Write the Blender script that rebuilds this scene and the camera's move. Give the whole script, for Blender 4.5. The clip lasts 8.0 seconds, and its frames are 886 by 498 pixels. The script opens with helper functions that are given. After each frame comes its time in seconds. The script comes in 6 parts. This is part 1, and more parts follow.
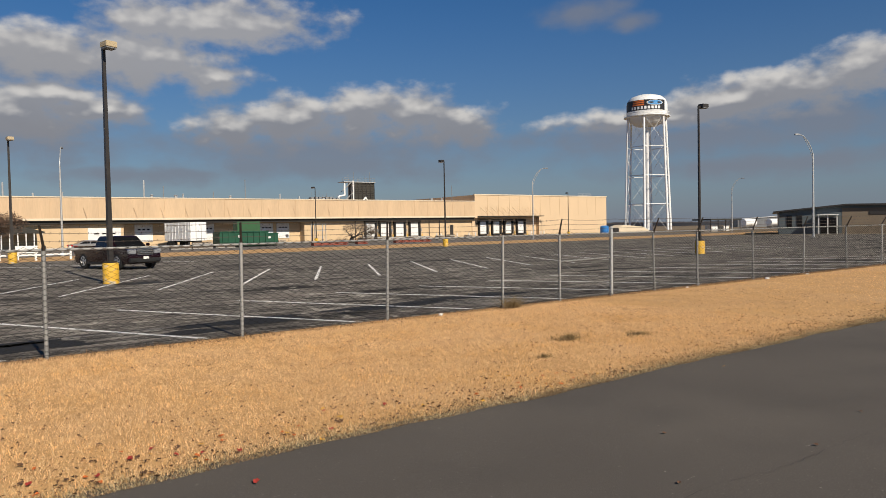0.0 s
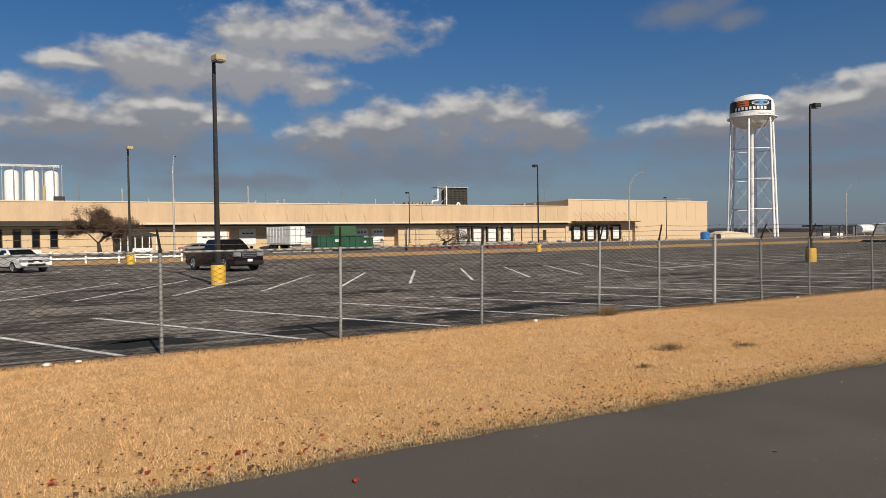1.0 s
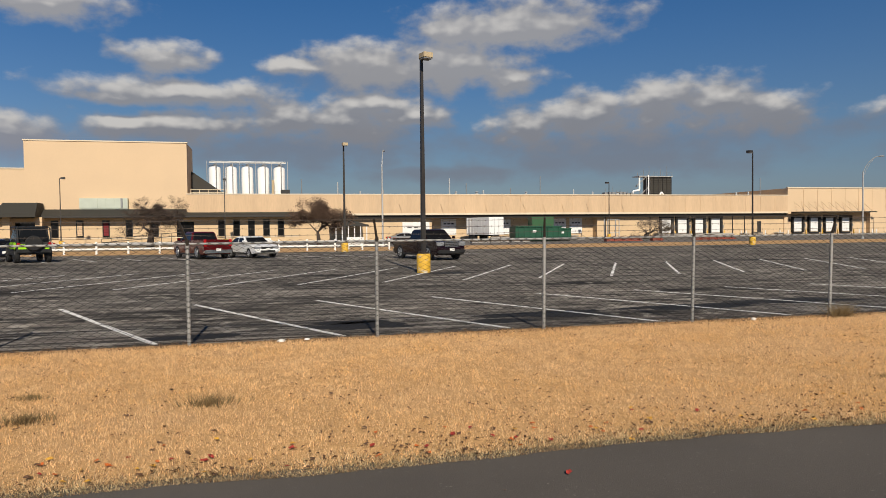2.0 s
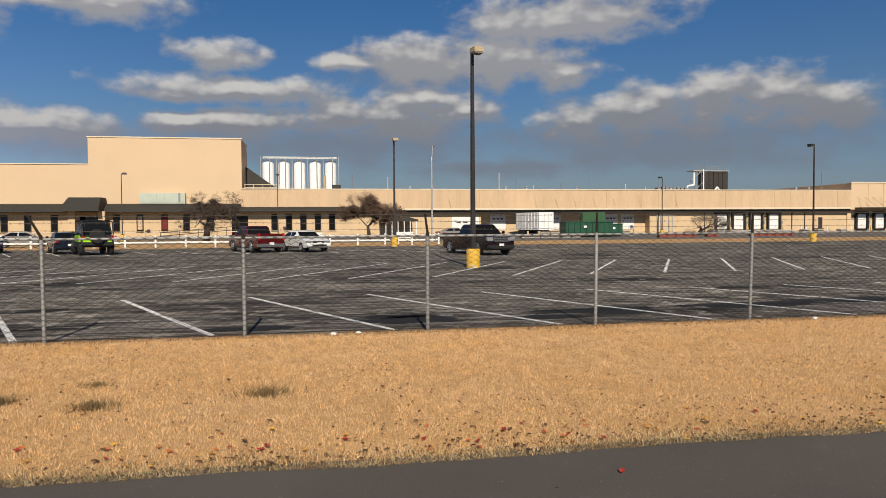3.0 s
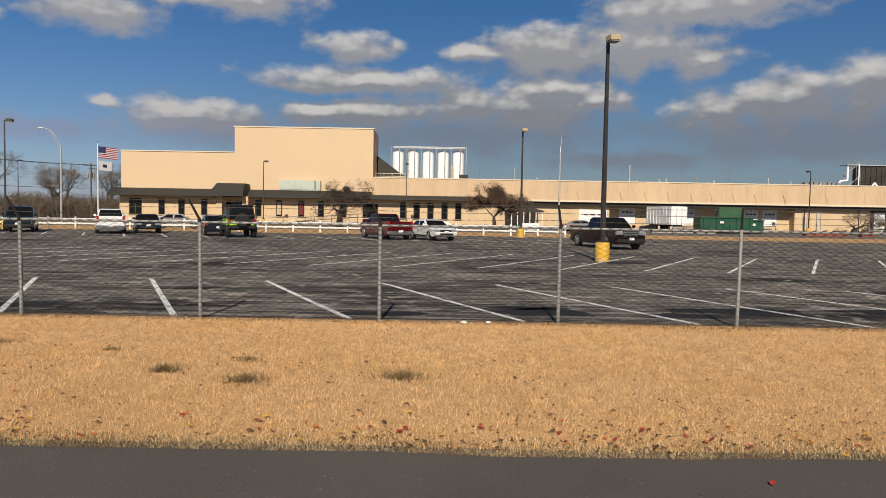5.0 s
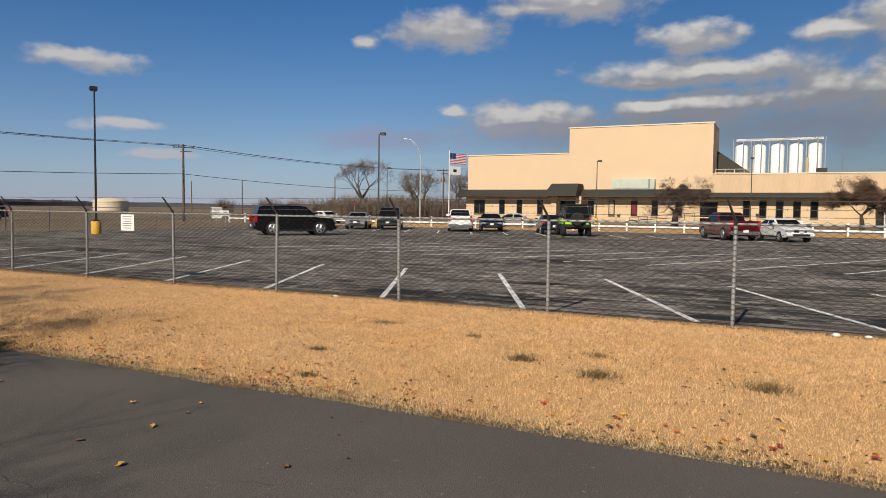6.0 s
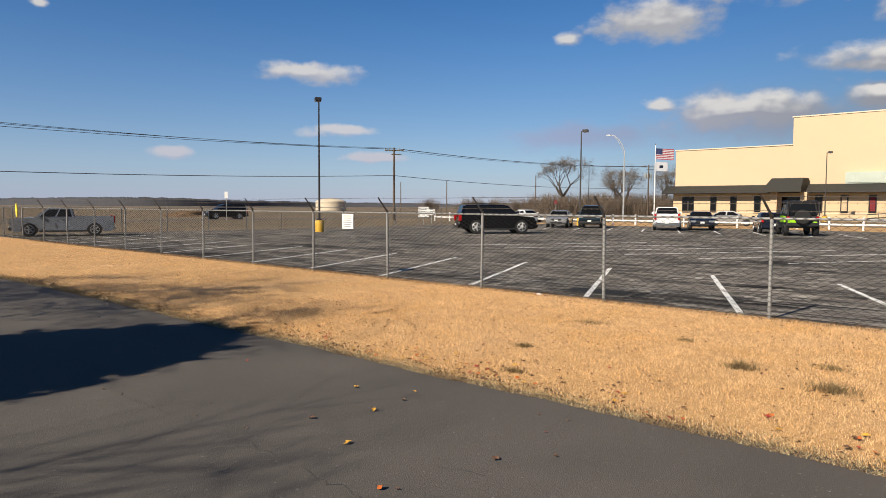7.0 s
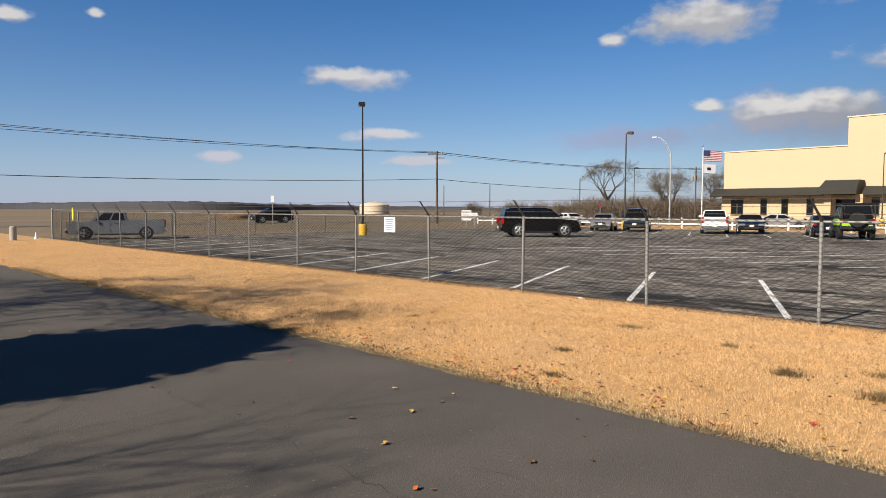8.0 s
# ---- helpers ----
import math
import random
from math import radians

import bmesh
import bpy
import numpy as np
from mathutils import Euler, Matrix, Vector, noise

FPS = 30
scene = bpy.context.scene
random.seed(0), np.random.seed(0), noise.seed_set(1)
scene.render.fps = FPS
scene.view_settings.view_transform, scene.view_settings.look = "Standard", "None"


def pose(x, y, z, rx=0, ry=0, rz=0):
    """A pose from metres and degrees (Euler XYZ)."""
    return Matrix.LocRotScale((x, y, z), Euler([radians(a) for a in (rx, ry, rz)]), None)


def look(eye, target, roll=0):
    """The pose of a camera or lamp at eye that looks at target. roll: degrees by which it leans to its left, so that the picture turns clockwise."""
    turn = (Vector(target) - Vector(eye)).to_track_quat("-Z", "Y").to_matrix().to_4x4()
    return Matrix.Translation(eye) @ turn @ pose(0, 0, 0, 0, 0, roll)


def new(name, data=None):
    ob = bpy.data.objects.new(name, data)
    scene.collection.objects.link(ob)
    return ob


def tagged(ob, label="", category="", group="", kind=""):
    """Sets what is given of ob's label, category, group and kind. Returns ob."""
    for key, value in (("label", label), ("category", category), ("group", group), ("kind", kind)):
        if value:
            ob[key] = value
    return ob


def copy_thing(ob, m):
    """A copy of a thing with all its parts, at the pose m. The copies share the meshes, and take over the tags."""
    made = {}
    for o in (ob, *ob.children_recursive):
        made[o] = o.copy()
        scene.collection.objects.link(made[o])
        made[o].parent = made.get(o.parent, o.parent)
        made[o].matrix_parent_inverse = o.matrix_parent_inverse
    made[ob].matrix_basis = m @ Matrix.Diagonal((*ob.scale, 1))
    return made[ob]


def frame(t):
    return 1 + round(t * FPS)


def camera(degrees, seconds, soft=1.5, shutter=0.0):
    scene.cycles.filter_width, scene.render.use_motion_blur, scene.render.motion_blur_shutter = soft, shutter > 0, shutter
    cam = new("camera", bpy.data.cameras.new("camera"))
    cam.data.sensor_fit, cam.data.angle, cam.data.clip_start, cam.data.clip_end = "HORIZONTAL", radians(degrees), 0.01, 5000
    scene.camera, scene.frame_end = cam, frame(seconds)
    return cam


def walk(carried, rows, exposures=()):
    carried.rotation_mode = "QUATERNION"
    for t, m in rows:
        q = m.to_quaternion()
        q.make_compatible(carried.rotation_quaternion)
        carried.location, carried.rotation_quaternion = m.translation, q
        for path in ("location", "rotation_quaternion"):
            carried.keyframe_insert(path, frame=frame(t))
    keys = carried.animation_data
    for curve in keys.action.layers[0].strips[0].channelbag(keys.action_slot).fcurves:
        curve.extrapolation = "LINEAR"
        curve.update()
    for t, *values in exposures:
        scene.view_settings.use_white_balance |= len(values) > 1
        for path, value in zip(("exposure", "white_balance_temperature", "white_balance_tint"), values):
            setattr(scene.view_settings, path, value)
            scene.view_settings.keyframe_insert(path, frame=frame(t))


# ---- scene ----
cam = camera(64.3, 8.0, soft=0.55)
PATH = [
    (0, (-1.591, -0.401, 1.769), (-0.378, 1.188, 1.714), -1.2),
    (0.5, (-1.601, -0.386, 1.77), (-0.496, 1.28, 1.725), -1.4),
    (1, (-1.63, -0.362, 1.772), (-0.633, 1.372, 1.736), -0.9),
    (1.5, (-1.7, -0.308, 1.766), (-1.038, 1.578, 1.709), -0.6),
    (2, (-1.748, -0.304, 1.769), (-1.264, 1.636, 1.714), -0.6),
    (3.5, (-1.778, -0.299, 1.768), (-1.45, 1.672, 1.689), -0.2),
    (4, (-1.779, -0.285, 1.768), (-1.449, 1.686, 1.68), 0.0),
    (4.2, (-1.784, -0.284, 1.769), (-1.452, 1.687, 1.681), 0.2),
    (5.3, (-1.989, -0.31, 1.778), (-2.216, 1.674, 1.678), 0.9),
    (5.5, (-2.042, -0.319, 1.777), (-2.439, 1.639, 1.684), 0.7),
    (6, (-2.164, -0.345, 1.757), (-3.052, 1.444, 1.645), 0.7),
    (6.5, (-2.185, -0.374, 1.757), (-3.327, 1.263, 1.632), 0.7),
    (7, (-2.21, -0.413, 1.757), (-3.56, 1.057, 1.636), 0.3),
    (7.5, (-2.213, -0.409, 1.755), (-3.702, 0.921, 1.638), 0.1),
    (8, (-2.149, -0.407, 1.758), (-3.587, 0.978, 1.646), 0.2),
]
walk(cam, [(t, look(eye, target, roll)) for t, eye, target, roll in PATH], exposures=[(0, 0.18), (0.5, 0.14), (1.5, 0.08), (4.2, 0.08), (5.5, 0.1), (6.0, 0.18), (6.5, 0.34), (7.5, 0.54), (8, 0.54)])

# ---- sky and sun ----
SUN_EL, SUN_AZ = 35.0, 182.0
world = bpy.data.worlds.new("sky")
scene.world = world
world.use_nodes = True
wt = world.node_tree
wt.nodes.clear()


def wnode(kind):
    return wt.nodes.new(kind)


def put(tree, socket, value):
    if isinstance(value, bpy.types.NodeSocket):
        tree.links.new(value, socket)
    else:
        socket.default_value = value


def wmath(op, a, b=0.0, c=None, clamp=False, tree=None):
    tree = tree or wt
    n = tree.nodes.new("ShaderNodeMath")
    n.operation, n.use_clamp = op, clamp
    put(tree, n.inputs[0], a)
    put(tree, n.inputs[1], b)
    if c is not None:
        put(tree, n.inputs[2], c)
    return n.outputs[0]


# azimuth and height of the middle, half width, reach upwards and reach downwards, in degrees
WEST_CLOUDS = [
    (-26.0, 13.9, 3.8, 1.42, 1.25), (-32.8, 12.9, 0.9, 0.43, 0.43), (-25.8, 7.9, 1.1, 0.49, 0.49), (-53.2, 10.3, 3.9, 0.65, 0.61), (-32.4, 12.9, 0.9, 0.5, 0.46),
    (-25.8, 7.9, 0.9, 0.54, 0.5), (-63.6, 3.9, 1.5, 0.4, 0.4), (-50.7, 5.9, 2.6, 0.4, 0.4), (-48.6, 3.9, 2.4, 0.4, 0.36), (-77.3, 13.1, 1.1, 0.55, 0.47),
    (-72.1, 13.6, 0.6, 0.41, 0.33),
]
MIDDLE_CLOUDS = [
    (8.4, 13.4, 5.1, 1.47, 2.11), (3.0, 12.8, 3.4, 0.73, 0.73), (-7.2, 13.0, 3.0, 1.14, 0.97), (-6.2, 10.5, 7.4, 1.06, 0.88), (-10.4, 10.0, 3.7, 0.43, 0.52),
    (1.2, 8.8, 4.0, 1.55, 1.36), (6.6, 9.0, 5.0, 1.65, 1.84), (11.6, 9.3, 2.8, 1.1, 1.1), (-5.8, 8.2, 5.6, 1.06, 1.33), (-10.4, 8.2, 2.4, 0.69, 1.3),
    (-19.8, 7.5, 5.2, 0.96, 1.6), (-14.7, 15.7, 2.7, 0.75, 0.67), (-15.5, 16.2, 5.3, 1.1, 1.56), (-18.7, 15.4, 4.6, 0.53, 0.53), (9.0, 10.2, 3.9, 0.89, 1.21),
    (-19.9, 7.1, 4.9, 0.82, 0.64),
]
EAST_CLOUDS = [
    (20.5, 15.7, 7.3, 2.16, 1.53), (14.8, 15.5, 2.7, 1.83, 1.37), (15.0, 13.2, 5.5, 1.83, 2.06), (19.7, 11.9, 2.7, 0.9, 1.18), (20.6, 8.3, 3.3, 1.17, 1.53),
    (25.7, 9.1, 4.7, 1.41, 2.2), (31.4, 9.6, 3.6, 1.62, 2.34), (35.2, 9.7, 3.3, 1.49, 2.48), (39.1, 8.8, 2.9, 1.04, 1.79), (63.7, 9.9, 6.3, 1.24, 1.81),
    (59.9, 9.2, 5.5, 1.1, 1.44), (68.3, 11.0, 2.5, 1.5, 1.97), (54.3, 8.4, 8.8, 0.7, 0.97),
]
# thin grey layers behind them
VEILS = [
    (2.9, 6.6, 12.2, 1.19, 2.1), (27.8, 5.4, 12.4, 1.48, 1.57), (-19.1, 6.3, 6.7, 1.05, 1.45), (14.8, 4.6, 9.1, 0.55, 0.91), (27.4, 6.7, 14.7, 1.18, 1.63),
    (7.5, 7.8, 6.2, 0.79, 1.19), (55.9, 6.9, 13.6, 1.05, 1.74), (65.5, 7.1, 6.4, 1.38, 1.62), (61.8, 4.4, 11.4, 0.84, 1.09), (8.4, 12.6, 6.6, 1.6, 1.84),
    (-32.2, 5.4, 5.2, 0.77, 0.94), (-19.7, 7.1, 6.2, 1.51, 1.15), (-8.3, 7.5, 5.5, 0.98, 0.98), (-12.7, 5.8, 5.1, 0.74, 0.92), (-31.1, 5.6, 4.3, 0.83, 0.92),
    (-18.1, 6.6, 6.8, 1.1, 1.0), (52.2, 15.4, 1.7, 0.71, 0.8), (49.2, 16.5, 3.1, 0.9, 1.17),
]


def cloud_group(name, spots, rough, detail, blend, amount):
    """Density of the clouds at (azimuth, height), with a flat base and a heaped top, and its soft form."""
    g = bpy.data.node_groups.new(name, "ShaderNodeTree")
    g.interface.new_socket("at", in_out="INPUT", socket_type="NodeSocketVector")
    g.interface.new_socket("density", in_out="OUTPUT", socket_type="NodeSocketFloat")
    g.interface.new_socket("soft", in_out="OUTPUT", socket_type="NodeSocketFloat")
    inp, out = g.nodes.new("NodeGroupInput"), g.nodes.new("NodeGroupOutput")

    def vmath(op, a, b):
        n = g.nodes.new("ShaderNodeVectorMath")
        n.operation = op
        put(g, n.inputs[0], a)
        put(g, n.inputs[1], b)
        return n.outputs[0]

    def fbm(scale, octaves, r):
        n = g.nodes.new("ShaderNodeTexNoise")
        put(g, n.inputs["Vector"], vmath("MULTIPLY", inp.outputs[0], (0.62, 1.0, 1.0)))
        n.inputs["Scale"].default_value, n.inputs["Detail"].default_value, n.inputs["Roughness"].default_value = scale, octaves, r
        return n.outputs

    # large swirls push the outlines about
    swirl = vmath("MULTIPLY", vmath("SUBTRACT", fbm(0.33, 4.0, 0.55)["Color"], (0.5, 0.5, 0.5)), (2.6, 1.3, 0.0))
    where = vmath("ADD", inp.outputs[0], swirl)
    best = None
    for a, e, w, up, down in spots:
        d = vmath("SUBTRACT", where, (a, e, 0))
        high = vmath("LENGTH", vmath("MULTIPLY", vmath("MAXIMUM", d, (-99, 0, 0)), (1 / w, 1 / up, 0)), (0, 0, 0)).node.outputs["Value"]
        low = vmath("LENGTH", vmath("MULTIPLY", vmath("MINIMUM", d, (99, 0, 0)), (1 / w, 1 / down, 0)), (0, 0, 0)).node.outputs["Value"]
        near = wmath("MAXIMUM", high, low, tree=g)
        best = near if best is None else wmath("SMOOTH_MIN", best, near, blend, tree=g)
    n1, n2 = fbm(0.62, detail, rough)[0], fbm(0.62, 2.0, 0.5)[0]
    body = wmath("SUBTRACT", 1.45, best, tree=g)
    put(g, out.inputs[0], wmath("MULTIPLY_ADD", wmath("SUBTRACT", n1, 0.5, tree=g), amount, body, tree=g))
    put(g, out.inputs[1], wmath("MULTIPLY_ADD", wmath("SUBTRACT", n2, 0.5, tree=g), amount * 0.7, body, tree=g))
    return g


def build_sky():
    tc = wnode("ShaderNodeTexCoord")
    xyz = wnode("ShaderNodeSeparateXYZ")
    put(wt, xyz.inputs[0], tc.outputs["Generated"])
    az = wmath("MULTIPLY", wmath("ARCTAN2", xyz.outputs[0], xyz.outputs[1]), 180 / math.pi)
    el = wmath("MULTIPLY", wmath("ARCSINE", xyz.outputs[2]), 180 / math.pi)
    heaps = cloud_group("heaped_clouds", WEST_CLOUDS + MIDDLE_CLOUDS + EAST_CLOUDS, 0.54, 9.0, 0.3, 2.1)
    layers = cloud_group("grey_layers", VEILS, 0.5, 6.0, 0.35, 1.6)

    def density(group, lift, side):
        v = wnode("ShaderNodeCombineXYZ")
        put(wt, v.inputs[0], wmath("ADD", az, side))
        put(wt, v.inputs[1], wmath("ADD", el, lift))
        n = wnode("ShaderNodeGroup")
        n.node_tree = group
        put(wt, n.inputs[0], v.outputs[0])
        return n.outputs

    def ramp(value, lo, hi, smooth=True, to=(0.0, 1.0)):
        n = wnode("ShaderNodeMapRange")
        n.interpolation_type = "SMOOTHSTEP" if smooth else "LINEAR"
        put(wt, n.inputs["Value"], value)
        n.inputs["From Min"].default_value, n.inputs["From Max"].default_value = lo, hi
        n.inputs["To Min"].default_value, n.inputs["To Max"].default_value = to
        return n.outputs[0]

    def blend(factor, a, b):
        n = wnode("ShaderNodeMix")
        n.data_type = "RGBA"
        put(wt, n.inputs[0], factor)
        put(wt, n.inputs[6], a)
        put(wt, n.inputs[7], b)
        return n.outputs[2]

    (here, near), (rough_above, above), (veil, _) = density(heaps, 0.0, 0.0), density(heaps, 0.8, -0.3), density(layers, 0.0, 0.0)
    # greyer and deeper where the cloud deck lies, towards positive azimuth
    deck = ramp(az, -42.0, -5.0)
    cover = ramp(here, 0.0, 0.95)
    # light falls on the upper edges, the thick middle and the base stay grey
    relief = wmath("MULTIPLY_ADD", wmath("SUBTRACT", here, rough_above), 0.45, wmath("SUBTRACT", near, above))
    lit = wmath("MULTIPLY", wmath("MULTIPLY", ramp(relief, 0.05, 1.35), ramp(el, 3.0, 8.5, to=(0.35, 1.0))), wmath("MULTIPLY_ADD", deck, 0.35, 0.65))
    # low, far clouds show their shaded bases, high ones are thinner and paler
    base = blend(ramp(wmath("MULTIPLY_ADD", near, -1.6, el), 4.0, 13.0), blend(deck, CLOUD_FAR, CLOUD_SHADE), CLOUD_PALE)
    colour = blend(lit, base, CLOUD_LIGHT)
    sky = wnode("ShaderNodeTexSky")
    sky.sky_type, sky.sun_disc, sky.sun_elevation, sky.sun_rotation = "NISHITA", False, radians(SUN_EL), radians(SUN_AZ)
    sky.air_density, sky.dust_density, sky.ozone_density = 1.0, 0.2, 3.5
    scaled = wnode("ShaderNodeVectorMath")
    scaled.operation = "SCALE"
    put(wt, scaled.inputs[0], sky.outputs[0])
    # the clear sky deepens towards the zenith
    put(wt, scaled.inputs["Scale"], wmath("MULTIPLY", ramp(el, 16.0, 60.0, to=(1.0, 0.42)), SKY))
    tone = blend(deck, HAZE, DECK)
    fall = wmath("MULTIPLY_ADD", deck, 0.03, -0.115)
    low = wmath("MULTIPLY", wmath("POWER", 2.718, wmath("MULTIPLY", wmath("ABSOLUTE", el), fall)), wmath("MULTIPLY_ADD", deck, 0.3, 0.58))
    vivid = wnode("ShaderNodeHueSaturation")
    vivid.inputs["Saturation"].default_value = 1.4
    vivid.inputs["Hue"].default_value = 0.507
    put(wt, vivid.inputs["Color"], scaled.outputs[0])
    clear = blend(low, vivid.outputs[0], tone)
    hazy = blend(wmath("MULTIPLY", ramp(veil, -0.1, 1.3), 0.75), clear, blend(deck, VEIL_FAR, VEIL))
    full = blend(wmath("MULTIPLY", cover, 0.95), hazy, colour)
    bg, out = wnode("ShaderNodeBackground"), wnode("ShaderNodeOutputWorld")
    put(wt, bg.inputs["Color"], full)
    put(wt, out.inputs[0], bg.outputs[0])


SKY = 0.061
HAZE, DECK = (0.232, 0.306, 0.56, 1), (0.115, 0.148, 0.222, 1)
CLOUD_LIGHT, CLOUD_PALE, CLOUD_SHADE, CLOUD_FAR = (0.55, 0.53, 0.505, 1), (0.30, 0.30, 0.315, 1), (0.195, 0.202, 0.228, 1), (0.33, 0.345, 0.42, 1)
VEIL, VEIL_FAR = (0.168, 0.182, 0.220, 1), (0.255, 0.285, 0.42, 1)
build_sky()
sun = new("sun", bpy.data.lights.new("sun", "SUN"))
sun.data.energy, sun.data.angle, sun.data.color = 5.0, radians(0.53), (1.0, 0.90, 0.75)
_a, _e = radians(SUN_AZ), radians(SUN_EL)
sun.matrix_world = look((60 * math.sin(_a), 60 * math.cos(_a), 45), (60 * math.sin(_a) - math.sin(_a) * math.cos(_e), 60 * math.cos(_a) - math.cos(_a) * math.cos(_e), 45 - math.sin(_e)))


# ---- materials ----
def mat(name, colour, rough=0.7, metal=0.0, vary=0.18, scale=3.0, fine=60.0, bump=0.15, per="", spread=0.0, coat=0.0, other=None, mix=(0.4, 0.65), stretch=None):
    """Colour with broad stains and fine grain; per: 'object' or 'island' varies each piece; other: a second colour in patches."""
    m = bpy.data.materials.new(name)
    m.use_nodes = True
    t = m.node_tree
    bsdf = t.nodes["Principled BSDF"]
    tc = t.nodes.new("ShaderNodeTexCoord")
    where = tc.outputs["Object"]
    if stretch:
        mp = t.nodes.new("ShaderNodeMapping")
        mp.inputs["Scale"].default_value = stretch
        t.links.new(where, mp.inputs[0])
        where = mp.outputs[0]

    def noise_at(s, detail):
        n = t.nodes.new("ShaderNodeTexNoise")
        n.inputs["Scale"].default_value, n.inputs["Detail"].default_value = s, detail
        t.links.new(where, n.inputs["Vector"])
        return n.outputs[0]

    big, small = noise_at(scale, 5.0), noise_at(fine, 3.0)
    base = None
    if other:
        r = t.nodes.new("ShaderNodeMapRange")
        r.inputs["From Min"].default_value, r.inputs["From Max"].default_value = mix
        t.links.new(big, r.inputs["Value"])
        mx = t.nodes.new("ShaderNodeMix")
        mx.data_type = "RGBA"
        t.links.new(r.outputs[0], mx.inputs[0])
        mx.inputs[6].default_value, mx.inputs[7].default_value = (*colour, 1), (*other, 1)
        base = mx.outputs[2]
    k = wmath("MULTIPLY_ADD", wmath("SUBTRACT", big, 0.5, tree=t), 2.2 * vary, 1.0, tree=t)
    k = wmath("MULTIPLY", k, wmath("MULTIPLY_ADD", wmath("SUBTRACT", small, 0.5, tree=t), 1.6 * vary, 1.0, tree=t), tree=t)
    if per:
        if per == "object":
            rnd = t.nodes.new("ShaderNodeObjectInfo").outputs["Random"]
        else:
            rnd = t.nodes.new("ShaderNodeNewGeometry").outputs["Random Per Island"]
        k = wmath("MULTIPLY", k, wmath("MULTIPLY_ADD", wmath("SUBTRACT", rnd, 0.5, tree=t), 2 * spread, 1.0, tree=t), tree=t)
    sc = t.nodes.new("ShaderNodeVectorMath")
    sc.operation = "SCALE"
    if base:
        t.links.new(base, sc.inputs[0])
    else:
        sc.inputs[0].default_value = colour
    t.links.new(k, sc.inputs["Scale"])
    t.links.new(sc.outputs[0], bsdf.inputs["Base Color"])
    bsdf.inputs["Metallic"].default_value = metal
    put(t, bsdf.inputs["Roughness"], wmath("MULTIPLY_ADD", wmath("SUBTRACT", big, 0.5, tree=t), 0.25, rough, clamp=True, tree=t))
    bsdf.inputs["Coat Weight"].default_value = coat
    bsdf.inputs["Coat Roughness"].default_value = 0.08
    if bump:
        b = t.nodes.new("ShaderNodeBump")
        b.inputs["Strength"].default_value, b.inputs["Distance"].default_value = bump, 0.02
        t.links.new(small, b.inputs["Height"])
        t.links.new(b.outputs[0], bsdf.inputs["Normal"])
    return m


def glass_dark(name, colour=(0.008, 0.008, 0.008)):
    m = bpy.data.materials.new(name)
    m.use_nodes = True
    b = m.node_tree.nodes["Principled BSDF"]
    b.inputs["Base Color"].default_value = (*colour, 1)
    b.inputs["Roughness"].default_value = 0.06
    b.inputs["IOR"].default_value = 1.33
    return m


M = {}
M["tan"] = mat("tan_painted_panel", (0.585, 0.43, 0.272), 0.75, vary=0.07, scale=0.25, fine=9, bump=0.05)
M["tan_stain"] = mat("weathered_tan_panel", (0.53, 0.378, 0.235), 0.8, vary=0.17, scale=0.35, fine=3, bump=0.05, stretch=(2.2, 2.2, 0.3))
M["brick_tan"] = mat("tan_block_wall", (0.57, 0.415, 0.25), 0.85, vary=0.12, scale=0.6, fine=14, bump=0.2)
M["cream_trim"] = mat("cream_metal_trim", (0.62, 0.52, 0.38), 0.5, vary=0.1, scale=0.4)
M["roof_brown"] = mat("dark_brown_metal_roof", (0.027, 0.025, 0.020), 0.75, vary=0.2, scale=0.7)
M["soffit"] = mat("dark_soffit", (0.022, 0.019, 0.016), 0.9)
M["window"] = glass_dark("dark_window_glass")
M["bronze"] = mat("dark_bronze_metal", (0.028, 0.024, 0.021), 0.45, vary=0.2, scale=2, bump=0.03)
M["lamp_tan"] = mat("tan_lamp_box", (0.42, 0.33, 0.20), 0.55, vary=0.15)
M["yellow"] = mat("chipped_yellow_paint", (0.62, 0.36, 0.03), 0.7, vary=0.2, scale=5, fine=30, other=(0.40, 0.34, 0.24), mix=(0.56, 0.66))
M["galv"] = mat("galvanised_steel", (0.275, 0.272, 0.262), 0.65, 0.15, vary=0.3, scale=9, fine=90, per="object", spread=0.12)
M["galv_bright"] = mat("bright_galvanised_steel", (0.42, 0.43, 0.43), 0.45, 0.35, vary=0.2, scale=9)
M["wire"] = mat("weathered_fence_wire", (0.013, 0.012, 0.011), 0.9, 0.0, vary=0.3, scale=2.5, fine=20, bump=0)
M["barb"] = mat("rusty_barbed_wire", (0.07, 0.055, 0.045), 0.7, 0.3, bump=0)
M["concrete"] = mat("concrete", (0.36, 0.34, 0.31), 0.9, vary=0.2, scale=2)
M["white_paint"] = mat("white_paint", (0.74, 0.73, 0.70), 0.55, vary=0.08, scale=1.5, bump=0.05)
M["tank_white"] = mat("white_tank_paint", (0.76, 0.76, 0.75), 0.45, vary=0.08, scale=0.3, bump=0.02)
M["door_white"] = mat("white_dock_door", (0.72, 0.71, 0.69), 0.5, vary=0.08, scale=1)
M["green"] = mat("green_painted_steel", (0.006, 0.062, 0.031), 0.5, vary=0.3, scale=0.8)
M["green_light"] = mat("faded_green_steel", (0.022, 0.085, 0.030), 0.55, vary=0.25, scale=0.8)
M["pale_green"] = mat("pale_green_unit", (0.42, 0.46, 0.39), 0.6, vary=0.15, scale=0.8)
